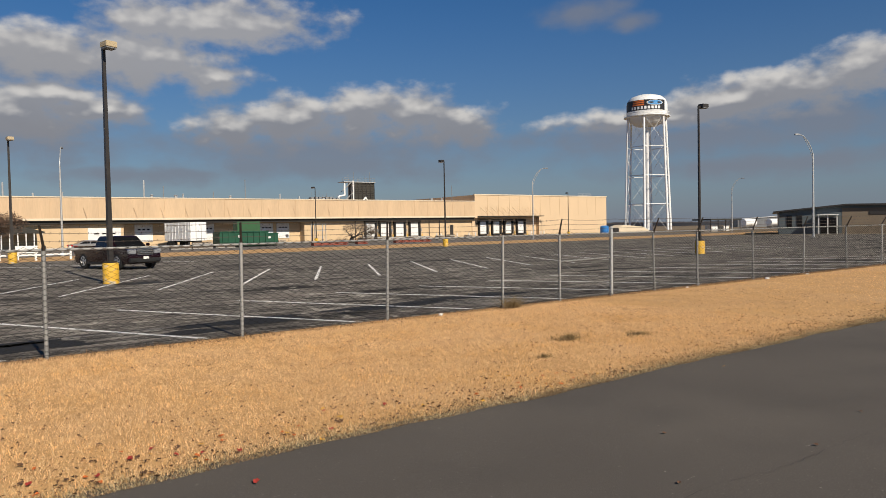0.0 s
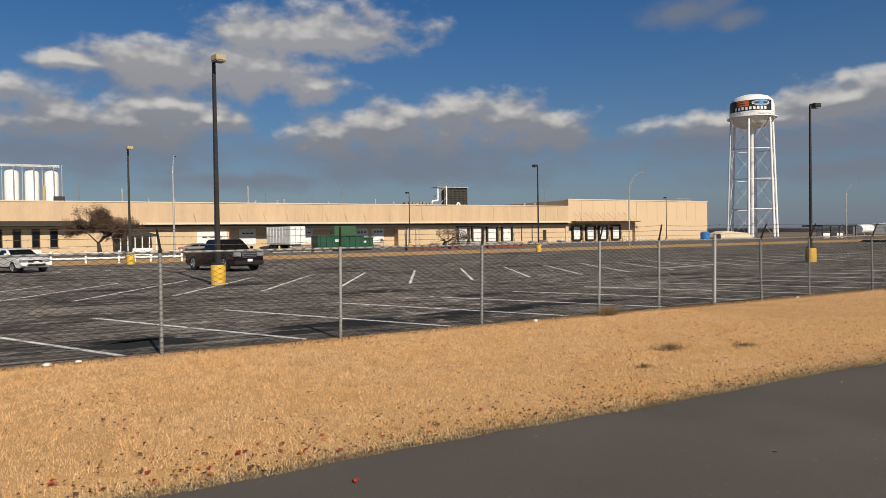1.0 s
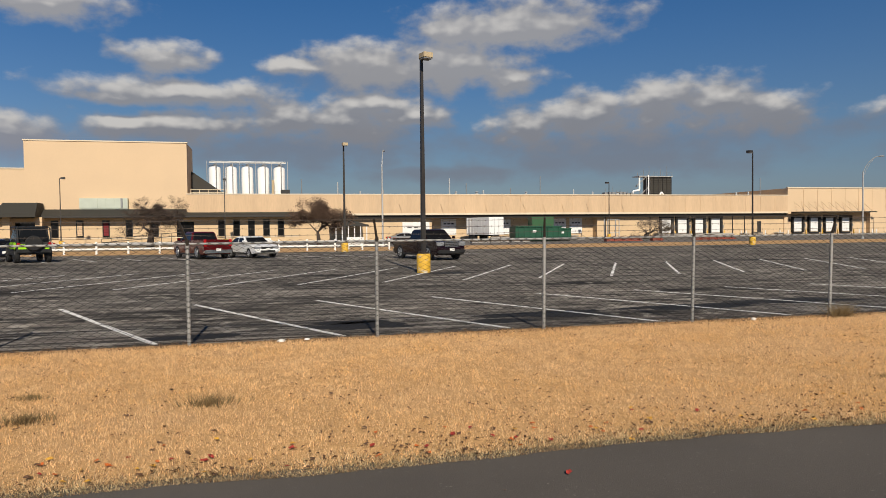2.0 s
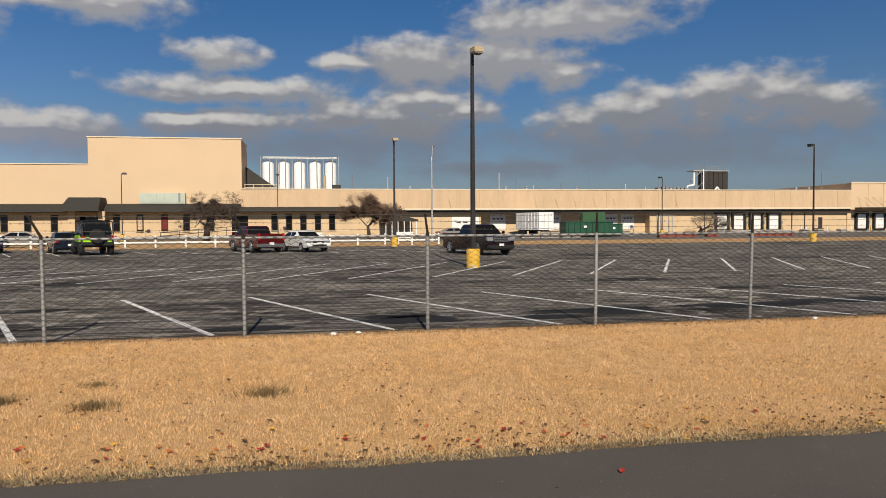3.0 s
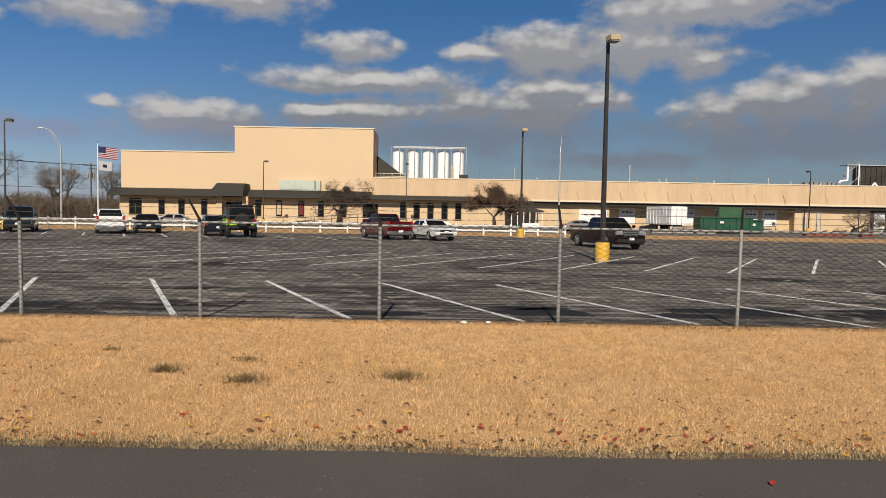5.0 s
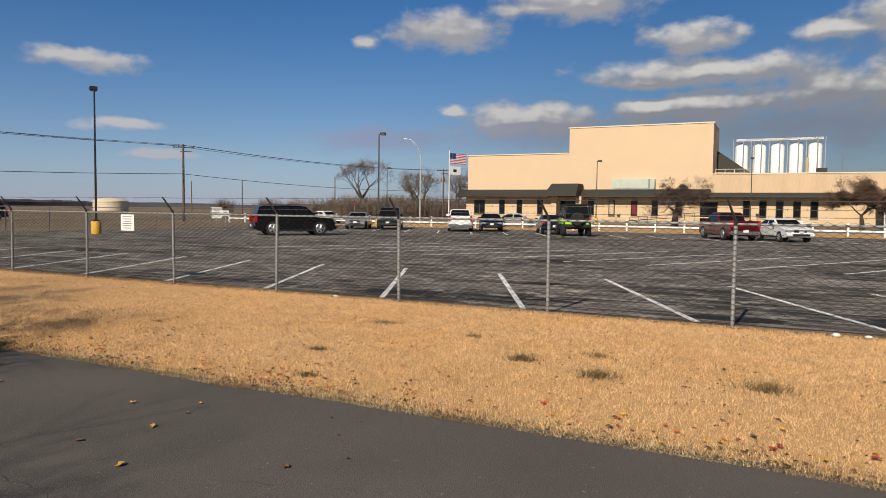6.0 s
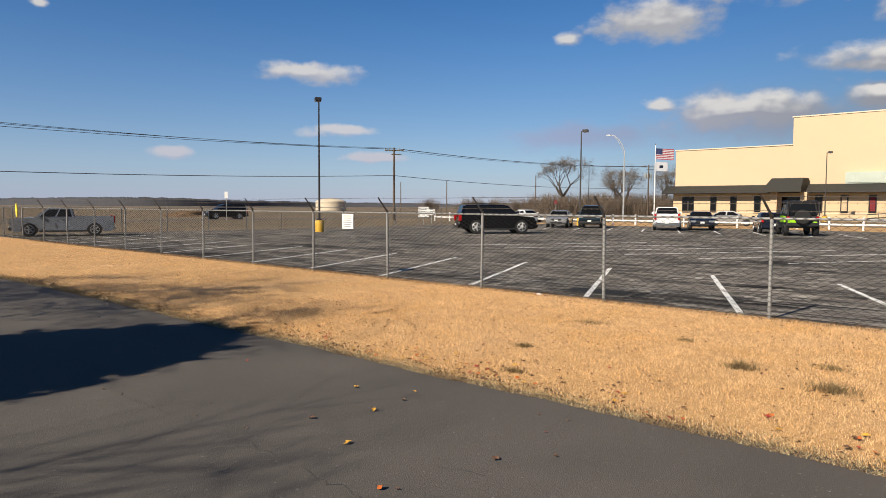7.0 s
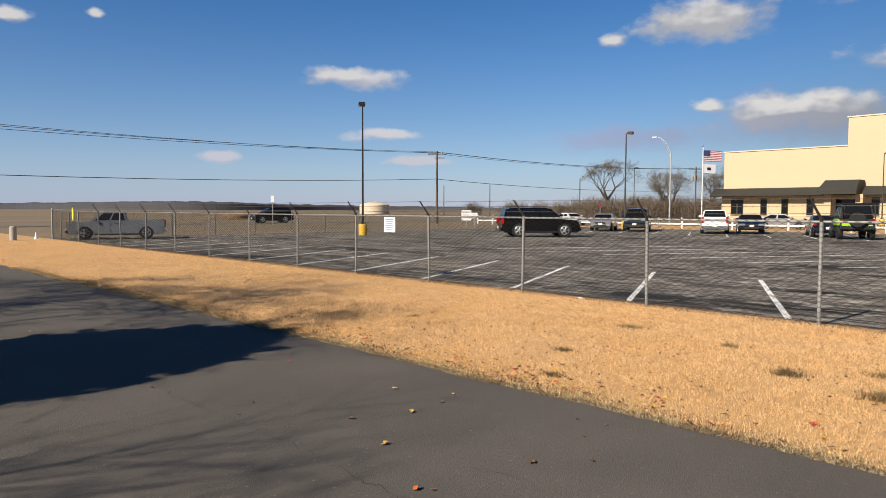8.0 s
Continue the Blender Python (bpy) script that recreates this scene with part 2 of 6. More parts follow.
M["black"] = mat("black_rubber", (0.012, 0.012, 0.012), 0.85, vary=0.2, scale=4)
M["black_plastic"] = mat("black_plastic", (0.011, 0.011, 0.011), 0.6, vary=0.2, scale=4)
M["rim"] = mat("silver_alloy", (0.5, 0.5, 0.5), 0.3, 0.8, vary=0.1)
M["glass"] = glass_dark("car_glass")
M["red_lens"] = mat("red_lens", (0.4, 0.008, 0.01), 0.2, vary=0.05, bump=0)
M["lamp_lens"] = mat("clear_lamp_lens", (0.30, 0.31, 0.33), 0.15, 0.3, vary=0.05, bump=0)
M["chrome"] = mat("chrome", (0.62, 0.62, 0.62), 0.18, 0.95, vary=0.05, bump=0)
M["grey_steel"] = mat("grey_steel", (0.22, 0.225, 0.23), 0.5, 0.3, vary=0.2, scale=2)
M["bark"] = mat("grey_brown_bark", (0.085, 0.068, 0.054), 0.9, vary=0.3, scale=3, fine=30, bump=0.4)
M["bark_dark"] = mat("dark_brown_bark", (0.048, 0.033, 0.025), 0.9, vary=0.3, scale=3, fine=30, bump=0.3)
M["twig"] = mat("winter_twigs", (0.15, 0.112, 0.08), 0.9, vary=0.3, scale=1, bump=0)
M["dry_leaf"] = mat("dry_red_brown_leaves", (0.105, 0.06, 0.036), 0.8, vary=0.25, scale=2, per="island", spread=0.5, bump=0)
M["wood_pole"] = mat("creosoted_pole", (0.10, 0.075, 0.055), 0.9, vary=0.25, scale=2)


# ---- mesh helpers ----
def box(bm, c, s, rz=0.0, taper=None):
    """A box round c of size s, turned by rz degrees; taper scales its top in x and y."""
    m = Matrix.Translation(c) @ pose(0, 0, 0, 0, 0, rz) @ Matrix.Diagonal((*s, 1))
    vs = bmesh.ops.create_cube(bm, size=1.0, matrix=Matrix())["verts"]
    for v in vs:
        if taper and v.co.z > 0:
            v.co.x *= taper[0]
            v.co.y *= taper[1]
        v.co = m @ v.co
    return vs


def tube(bm, a, b, r0, r1=None, n=8, caps=True):
    """A round, tapered bar from a to b."""
    a, b = Vector(a), Vector(b)
    r1 = r0 if r1 is None else r1
    q = (b - a).to_track_quat("Z", "Y").to_matrix()
    rings = []
    for p, r in ((a, r0), (b, r1)):
        rings.append([bm.verts.new(p + q @ Vector((r * math.cos(2 * math.pi * i / n), r * math.sin(2 * math.pi * i / n), 0))) for i in range(n)])
    for i in range(n):
        bm.faces.new((rings[0][i], rings[0][(i + 1) % n], rings[1][(i + 1) % n], rings[1][i]))
    if caps:
        bm.faces.new(rings[0][::-1])
        bm.faces.new(rings[1])


def path_tube(bm, pts, r, n=6):
    for a, b in zip(pts, pts[1:]):
        tube(bm, a, b, r, n=n)


def lathe(bm, profile, n=24, at=(0, 0, 0)):
    """A turned solid from (radius, height) pairs."""
    rings = []
    for r, z in profile:
        rings.append([bm.verts.new((at[0] + r * math.cos(2 * math.pi * i / n), at[1] + r * math.sin(2 * math.pi * i / n), at[2] + z)) for i in range(n)])
    for a, b in zip(rings, rings[1:]):
        for i in range(n):
            bm.faces.new((a[i], a[(i + 1) % n], b[(i + 1) % n], b[i]))
    bm.faces.new(rings[0][::-1])
    bm.faces.new(rings[-1])


def slab(bm, outline, y0, y1):
    """A profile of (x, z) points drawn out from y0 to y1."""
    a = [bm.verts.new((x, y0, z)) for x, z in outline]
    b = [bm.verts.new((x, y1, z)) for x, z in outline]
    n = len(outline)
    fs = [bm.faces.new(a), bm.faces.new(b[::-1])]
    for i in range(n):
        fs.append(bm.faces.new((a[i], b[i], b[(i + 1) % n], a[(i + 1) % n])))
    return a, b


def mesh_of(bm, name, material, bevel=0.0, smooth=False, segments=2):
    bmesh.ops.recalc_face_normals(bm, faces=bm.faces)
    if bevel:
        edges = [e for e in bm.edges if len(e.link_faces) == 2 and e.calc_face_angle(0) > 0.6]
        bmesh.ops.bevel(bm, geom=edges, offset=bevel, segments=segments, affect="EDGES", clamp_overlap=True)
    me = bpy.data.meshes.new(name)
    bm.to_mesh(me)
    bm.free()
    me.materials.append(material)
    if smooth:
        for p in me.polygons:
            p.use_smooth = True
        me.set_sharp_from_angle(angle=radians(38))
    return me


def part(name, bm, material, parent, label="", bevel=0.0, smooth=False):
    ob = new(name, mesh_of(bm, name, material, bevel, smooth))
    ob.parent = parent
    return tagged(ob, label)


def thing(name, label, category, group="", at=None, kind=""):
    ob = new(name)
    ob.empty_display_size = 0.3
    if at is not None:
        ob.matrix_basis = at
    return tagged(ob, label, category, group, kind)


def single(name, bm, material, label, category="", group="", kind="", bevel=0.0, smooth=False):
    return tagged(new(name, mesh_of(bm, name, material, bevel, smooth)), label, category, group, kind)


def quick(name, make, material, parent, label="", bevel=0.0, smooth=False):
    bm = bmesh.new()
    make(bm)
    return part(name, bm, material, parent, label, bevel, smooth)


def boxpart(name, c, s, material, parent, label="", bevel=0.0):
    bm = bmesh.new()
    box(bm, c, s)
    return part(name, bm, material, parent, label, bevel)


# ---- ground ----
def sheet(name, x0, x1, y0, y1, z, material, label, step=None, height=None, kind="structure", category="ground"):
    bm = bmesh.new()
    nx, ny = (max(1, int((x1 - x0) / step)), max(1, int((y1 - y0) / step))) if step else (1, 1)
    grid = [[bm.verts.new((x0 + (x1 - x0) * i / nx, y0 + (y1 - y0) * j / ny, 0)) for i in range(nx + 1)] for j in range(ny + 1)]
    for row in grid:
        for v in row:
            v.co.z = z + (height(v.co.x, v.co.y) if height else 0.0)
    for j in range(ny):
        for i in range(nx):
            bm.faces.new((grid[j][i], grid[j][i + 1], grid[j + 1][i + 1], grid[j + 1][i]))
    return single(name, bm, material, label, category, kind=kind, smooth=bool(height))


def asphalt_lot():
    """Old asphalt with pale, long smears of worn sealer and dark patches."""
    m = mat("worn_sealed_asphalt", (0.056, 0.050, 0.044), 0.95, vary=0.35, scale=0.25, fine=40, bump=0.3)
    t = m.node_tree
    tc = t.nodes.new("ShaderNodeTexCoord")
    prev = t.nodes["Principled BSDF"].inputs["Base Color"].links[0].from_socket
    for rot, sx, sy, lo, hi, colour in ((2, 0.28, 3.2, 0.50, 0.585, (0.34, 0.305, 0.26)), (-1, 0.55, 8.5, 0.50, 0.57, (0.31, 0.28, 0.245)), (3, 1.1, 15.0, 0.53, 0.58, (0.36, 0.33, 0.29)), (0, 0.8, 12.0, 0.54, 0.58, (0.012, 0.011, 0.010)), (-9, 0.10, 1.3, 0.51, 0.60, (0.18, 0.155, 0.135)), (5, 0.12, 0.55, 0.53, 0.60, (0.009, 0.0085, 0.008)), (-3, 0.45, 5.5, 0.525, 0.575, (0.007, 0.0065, 0.006)), (25, 1.6, 1.6, 0.55, 0.63, (0.38, 0.35, 0.30))):
        mp = t.nodes.new("ShaderNodeMapping")
        mp.inputs["Rotation"].default_value = (0, 0, radians(rot))
        mp.inputs["Scale"].default_value = (sx, sy, 1)
        mp.inputs["Location"].default_value = (rot * 3.1, sy * 7, 0)
        t.links.new(tc.outputs["Object"], mp.inputs[0])
        n = t.nodes.new("ShaderNodeTexNoise")
        n.inputs["Scale"].default_value, n.inputs["Detail"].default_value, n.inputs["Roughness"].default_value = 1.0, 10.0, 0.62
        t.links.new(mp.outputs[0], n.inputs["Vector"])
        r = t.nodes.new("ShaderNodeMapRange")
        r.inputs["From Min"].default_value, r.inputs["From Max"].default_value, r.inputs["To Max"].default_value = lo, hi, 0.92
        t.links.new(n.outputs[0], r.inputs["Value"])
        mx = t.nodes.new("ShaderNodeMix")
        mx.data_type = "RGBA"
        patch = t.nodes.new("ShaderNodeTexNoise")
        patch.inputs["Scale"].default_value, patch.inputs["Detail"].default_value = 0.16 + 0.02 * sy, 4.0
        t.links.new(tc.outputs["Object"], patch.inputs["Vector"])
        pr = t.nodes.new("ShaderNodeMapRange")
        pr.inputs["From Min"].default_value, pr.inputs["From Max"].default_value, pr.inputs["To Min"].default_value = 0.40, 0.58, 0.25
        t.links.new(patch.outputs[0], pr.inputs["Value"])
        t.links.new(wmath("MULTIPLY", r.outputs[0], pr.outputs[0], tree=t), mx.inputs[0])
        t.links.new(prev, mx.inputs[6])
        mx.inputs[7].default_value = (*colour, 1)
        prev = mx.outputs[2]
    t.links.new(prev, t.nodes["Principled BSDF"].inputs["Base Color"])
    t.nodes["Principled BSDF"].inputs["Specular IOR Level"].default_value = 0.15
    return m


def speckle(m, scale, lo, hi, colour, amount, detail=2.0):
    """Adds fine specks of another colour to a material."""
    t = m.node_tree
    bsdf = t.nodes["Principled BSDF"]
    prev = bsdf.inputs["Base Color"].links[0].from_socket
    tc = t.nodes.new("ShaderNodeTexCoord")
    n = t.nodes.new("ShaderNodeTexNoise")
    n.inputs["Scale"].default_value, n.inputs["Detail"].default_value = scale, detail
    t.links.new(tc.outputs["Object"], n.inputs["Vector"])
    r = t.nodes.new("ShaderNodeMapRange")
    r.inputs["From Min"].default_value, r.inputs["From Max"].default_value, r.inputs["To Max"].default_value = lo, hi, amount
    t.links.new(n.outputs[0], r.inputs["Value"])
    mx = t.nodes.new("ShaderNodeMix")
    mx.data_type = "RGBA"
    t.links.new(r.outputs[0], mx.inputs[0])
    t.links.new(prev, mx.inputs[6])
    mx.inputs[7].default_value = (*colour, 1)
    t.links.new(mx.outputs[2], bsdf.inputs["Base Color"])
    return m


M["lot"] = asphalt_lot()
M["path"] = mat("smooth_grey_asphalt", (0.094, 0.083, 0.073), 0.85, vary=0.14, scale=0.5, fine=140, bump=0.35, other=(0.102, 0.090, 0.079), mix=(0.4, 0.65))
speckle(M["path"], 80.0, 0.55, 0.70, (0.17, 0.15, 0.13), 0.6)
speckle(M["path"], 38.0, 0.70, 0.76, (0.34, 0.31, 0.27), 0.7)
speckle(M["path"], 90.0, 0.58, 0.70, (0.035, 0.032, 0.029), 0.5)
speckle(M["path"], 0.9, 0.52, 0.72, (0.075, 0.068, 0.062), 0.45, 8.0)
M["path"].node_tree.nodes["Principled BSDF"].inputs["Specular IOR Level"].default_value = 0.2
M["field"] = mat("dormant_field_grass", (0.215, 0.15, 0.082), 0.95, vary=0.35, scale=0.06, fine=1.2, bump=0.2, other=(0.125, 0.095, 0.055), mix=(0.4, 0.62), stretch=(1.0, 0.35, 1.0))
M["soil"] = mat("dry_grass_thatch", (0.52, 0.308, 0.125), 0.95, vary=0.3, scale=0.7, fine=45, bump=0.6, other=(0.38, 0.225, 0.09), mix=(0.52, 0.7))
speckle(M["soil"], 28.0, 0.54, 0.68, (0.17, 0.09, 0.037), 0.65, 5.0)
speckle(M["soil"], 0.55, 0.48, 0.66, (0.50, 0.31, 0.15), 0.6, 6.0)
M["line"] = mat("worn_white_line_paint", (0.78, 0.77, 0.74), 0.8, vary=0.25, scale=1.5, fine=14, other=(0.16, 0.15, 0.14), mix=(0.52, 0.68))
M["road"] = mat("pale_road_asphalt", (0.13, 0.115, 0.10), 0.9, vary=0.2, scale=0.4)

FENCE_Y, EDGE_Y = 11.26, 4.95


def strip_height(x, y):
    k = (y - EDGE_Y) / (FENCE_Y - EDGE_Y)
    wave = noise.noise((x * 0.5, y * 0.5, 3.0)) * 0.025 + noise.noise((x * 1.7, y * 1.7, 9.0)) * 0.012
    return 0.035 * math.sin(math.pi * min(1, max(0, k)) ** 0.6) + wave * min(1, max(0, k * 6)) * min(1, max(0, (1 - k) * 6))


def edge_wave(x):
    """How the grass edge of the path swings to and fro."""
    return EDGE_Y + 0.10 * noise.noise((x * 0.35, 0.3, 0)) + 0.05 * noise.noise((x * 1.9, 4.3, 0)) - 0.0025 * max(0.0, abs(x + 3) - 6) ** 1.5


sheet("ground", -2500, 2500, -2500, 2500, -0.06, M["field"], "flat dormant tan grassland reaching the horizon")
sheet("parking_lot", -47.5, 100, FENCE_Y + 0.12, 60, 0.0, M["lot"], "worn dark asphalt car park with pale streaks", category="car park")
sheet("path", -140, 140, -1.3, 5.2, -0.012, M["path"], "smooth grey asphalt path beside dry grass", category="path")
sheet("far_road", -86, -79.5, -400, 400, -0.03, M["road"], "pale asphalt road beyond the car park", category="road")
sheet("yard", -10, 135, 74, 118, -0.02, M["road"], "grey concrete truck yard before the docks", category="yard")


def grass_strip():
    bm = bmesh.new()
    nx, ny = 320, 22
    rows = []
    for j in range(ny + 1):
        row = []
        for i in range(nx + 1):
            x = -60 + 120 * i / nx
            y0 = edge_wave(x)
            y = y0 + (FENCE_Y + 0.16 - y0) * j / ny
            row.append(bm.verts.new((x, y, strip_height(x, y) - (0.03 if j == 0 else 0.0))))
        rows.append(row)
    for a, b in zip(rows, rows[1:]):
        for i in range(nx):
            bm.faces.new((a[i], a[i + 1], b[i + 1], b[i]))
    single("grass_verge", bm, M["soil"], "verge of dry golden dormant grass", "verge", kind="structure", smooth=True)


grass_strip()
sheet("lawn", -47, 150, 60, 74, 0.005, M["soil"], "strip of dry tan lawn behind the car park", category="lawn")


# ---- lamp posts ----
def parking_lamp(name_label, thick=0.17):
    """A square steel post on a round yellow footing, with a box head on a short arm."""
    t = thing("parking_lamp", name_label, "street lamp", "car park lamps")
    quick("footing", lambda b: lathe(b, [(0.29, 0.0), (0.29, 0.74), (0.26, 0.78)], 20), M["yellow"], t, "chipped yellow concrete footing", smooth=True)

    def post(b):
        box(b, (0, 0, 4.8), (thick, thick, 8.1), taper=(0.62, 0.62))
        box(b, (0, 0, 0.82), (0.34, 0.34, 0.08))
    quick("post", post, M["bronze"], t, "dark bronze steel post")
    quick("arm", lambda b: box(b, (0.16, 0, 8.78), (0.34, 0.08, 0.09)), M["bronze"], t)
    head = quick("head", lambda b: box(b, (0.40, 0, 8.86), (0.48, 0.42, 0.22)), LAMP_HEAD, t, bevel=0.02)
    quick("lens", lambda b: box(b, (0.42, 0, 8.725), (0.42, 0.4, 0.03)), M["grey_steel"], head)
    return t


LAMP_HEAD = M["lamp_tan"]
lamp_a = parking_lamp("dark bronze lamp post with tan head on yellow footing")
lamp_a.matrix_basis = pose(4.55, 28.3, 0, 0, 0, -75)
copy_thing(lamp_a, pose(4.5, 58.3, 0, 0, 0, -80))
LAMP_HEAD = M["bronze"]
lamp_r = parking_lamp("dark lamp post with dark head on yellow footing", 0.13)
lamp_r.matrix_basis = pose(36.4, 23.9, 0, 0, 0, -10)
copy_thing(lamp_r, pose(-40.3, 28.8, 0, 0, 0, 150))
copy_thing(lamp_r, pose(-37.7, 57.3, 0, 0, 0, 10))
copy_thing(lamp_r, pose(43.2, 57.8, 0, 0, 0, 190))
for x, y, r in ((50.5, 101, 190), (109, 101, 190), (-27.3, 99, 0), (-7.2, 99, 90), (-66, 106, 20)):
    copy_thing(lamp_r, pose(x, y, 0, 0, 0, r))


def cobra_lamp():
    t = thing("street_lamp", "tall galvanised street lamp with a curved arm", "street lamp", "street lamps")
    quick("post", lambda b: tube(b, (0, 0, 0), (0, 0, 8.6), 0.11, 0.075, 10), M["galv_bright"], t, smooth=True)
    pts = [(0, 0, 8.5), (0.25, 0, 9.2), (0.7, 0, 9.9), (1.2, 0, 10.35), (1.7, 0, 10.5)]
    low = [(0, 0, 7.9), (0.35, 0, 8.9), (0.8, 0, 9.7), (1.2, 0, 10.25)]

    def arm(b):
        path_tube(b, pts, 0.045)
        path_tube(b, low, 0.03)
    quick("arm", arm, M["galv_bright"], t)
    quick("head", lambda b: box(b, (2.0, 0, 10.5), (0.7, 0.26, 0.16), taper=(0.7, 0.6)), M["grey_steel"], t, bevel=0.03)
    quick("base_plate", lambda b: box(b, (0, 0, 0.03), (0.4, 0.4, 0.06)), M["galv"], t)
    return t


cobra = cobra_lamp()
cobra.matrix_basis = pose(10.3, 74.6, 0, 0, 0, 75)
for x, y, r, s in ((72.5, 74.5, -45, 1), (126.5, 74.5, -60, 1), (79.0, 37, 160, 1.09), (-43, 75.5, 190, 0.98)):
    copy_thing(cobra, pose(x, y, 0, 0, 0, r) @ Matrix.Diagonal((s, s, s, 1)))


# ---- factory ----
FY = 110.0
factory = thing("factory", "long low tan factory with loading docks and a tall windowless block", "factory")


def wallbox(name, x0, x1, y0, y1, z0, z1, material, label="", parent=None):
    return boxpart(name, ((x0 + x1) / 2, (y0 + y1) / 2, (z0 + z1) / 2), (x1 - x0, y1 - y0, z1 - z0), material, parent or factory, label)


RED_BLIND = mat("dark_red_blind", (0.16, 0.012, 0.016), 0.8)


def build_factory():
    # main volumes: the wall under the eave stands back behind the overhanging band
    wallbox("office_wall", -52.6, 3.0, FY, FY + 1.0, -0.05, 4.9, M["brick_tan"], "tan block wall with tall narrow windows")
    wallbox("tall_block", -34.8, -13.1, FY + 0.6, FY + 9, 4.9, 14.95, M["tan"], "tall smooth tan windowless block")
    wallbox("parapet_cap", -34.95, -12.95, FY + 0.5, FY + 0.95, 14.95, 15.12, M["cream_trim"])
    wallbox("side_block", -52.6, -34.8, FY + 0.62, FY + 9, 4.9, 10.95, M["tan"], "smooth tan upper wall")
    wallbox("parapet_cap", -52.75, -34.8, FY + 0.5, FY + 0.95, 10.95, 11.1, M["cream_trim"])
    wallbox("dock_wall", 24.0, 53.0, FY + 1.9, FY + 40, -0.05, 4.2, M["brick_tan"], "tan block wall of the loading docks")
    wallbox("dock_wall", 53.0, 90.3, FY + 0.2, FY + 40, -0.05, 4.2, M["brick_tan"], "tan block wall of the loading docks")
    wallbox("dock_wall", 3.0, 24.0, FY + 0.2, FY + 40, -0.05, 4.2, M["brick_tan"], "tan block wall of the loading docks")
    wallbox("upper_band", -13.1, 90.3, FY - 0.9, FY + 40, 4.2, 7.3, M["tan_stain"], "weathered tan panel band above the docks")
    wallbox("parapet_cap", -13.1, 90.3, FY - 0.98, FY - 0.6, 7.3, 7.45, M["cream_trim"])
    wallbox("eave_trim", 3.0, 90.3, FY - 0.99, FY - 0.9, 4.12, 4.42, M["cream_trim"])
    wallbox("soffit", 3.0, 90.3, FY - 0.9, FY + 1.95, 4.02, 4.2, M["soffit"])
    wallbox("eave_beam", 3.0, 90.3, FY - 0.62, FY - 0.4, 3.6, 4.02, M["soffit"], "dark steel eave beam")
    wallbox("end_block", 90.3, 131, FY - 0.9, FY + 45, 4.0, 8.65, M["tan"], "taller tan end block")
    wallbox("end_wall", 90.3, 131, FY + 0.0, FY + 45, -0.05, 4.0, M["tan"])
    wallbox("end_wall", 108.5, 131, FY - 0.9, FY + 0.0, -0.05, 4.0, M["tan"])
    wallbox("parapet_cap", 90.2, 131.2, FY - 1.0, FY - 0.6, 8.65, 8.85, M["cream_trim"])
    # vertical panel ribs of the band
    x = -10.0
    while x < 130:
        z1 = 7.3 if x < 90 else 8.65
        if abs(x - 90.3) > 0.5:
            wallbox("panel_rib", x - 0.05, x + 0.05, FY - 0.94, FY - 0.9, 4.45, z1, M["tan_stain"])
        x += 3.05
    # roof edge canopy of the offices
    def canopy(b):
        slab(b, [(0, 3.95), (0, 4.25), (1.55, 5.2), (2.4, 5.2), (2.4, 3.95)], -53.8, 3.3)
        for v in b.verts:
            v.co = Vector((v.co.y, FY - 1.6 + v.co.x, v.co.z))
    quick("canopy", canopy, M["roof_brown"], factory, "dark brown sloping metal canopy")
    wallbox("gutter", -53.85, 3.35, FY - 1.7, FY - 1.6, 3.98, 4.16, M["bronze"])
    for i in range(15):
        x = -52.0 + i * 3.9
        quick("canopy_seam", lambda b, x=x: tube(b, (x, FY - 1.62, 4.26), (x, FY - 0.07, 5.21), 0.016, n=4), M["roof_brown"], factory)
    # entrance porch
    def porch(b):
        slab(b, [(0, 4.05), (0, 4.55), (1.5, 6.05), (4.2, 6.05), (4.2, 4.05)], -37.3, -32.2)
        for v in b.verts:
            v.co = Vector((v.co.y + (0.7 if v.co.z > 5 else 0.0) * (1 if v.co.y < -34 else -0.2), FY - 4.0 + v.co.x, v.co.z))
    quick("porch_roof", porch, M["roof_brown"], factory, "dark brown porch roof")
    for x in (-36.3, -32.3):
        wallbox("porch_column", x - 0.45, x + 0.45, FY - 2.4, FY - 1.75, 0, 4.05, M["brick_tan"])
    wallbox("entrance", -35.9, -32.8, FY - 0.04, FY + 0.0, 0.0, 3.4, M["window"], "dark glass entrance")
    # tall narrow windows
    for x in (-50.6, -49.6, -46.0, -42.9, -39.35, -30.9, -27.65, -24.2, -21.1, -17.6, -8.3, -6.15, -4.0, -1.8, 0.35):
        w = boxpart("window", (x, FY - 0.01, 2.35), (0.98, 0.1, 2.5), M["bronze"], factory, "tall dark narrow window")
        boxpart("pane", (x, FY - 0.066, 2.35), (0.76, 0.02, 2.34), M["window"], w)
        boxpart("mullion", (x, FY - 0.08, 2.9), (0.76, 0.03, 0.06), M["bronze"], w)
        boxpart("sill", (x, FY - 0.1, 1.06), (1.1, 0.2, 0.08), M["brick_tan"], w)
        if x in (-27.65, -24.2):
            shade = M["tan_stain"] if x < -26 else RED_BLIND
            for k in range(8):
                boxpart("blind_slat", (x, FY - 0.085, 1.5 + k * 0.24), (0.66, 0.012, 0.225), shade, w)
    for x0, x1 in ((-14.6, -12.2),):
        wallbox("doorway", x0, x1, FY - 0.05, FY, 0, 3.3, M["window"], "dark side doorway")
    wallbox("belt_course", -52.65, 3.0, FY - 0.06, FY, 0.95, 1.08, M["cream_trim"])
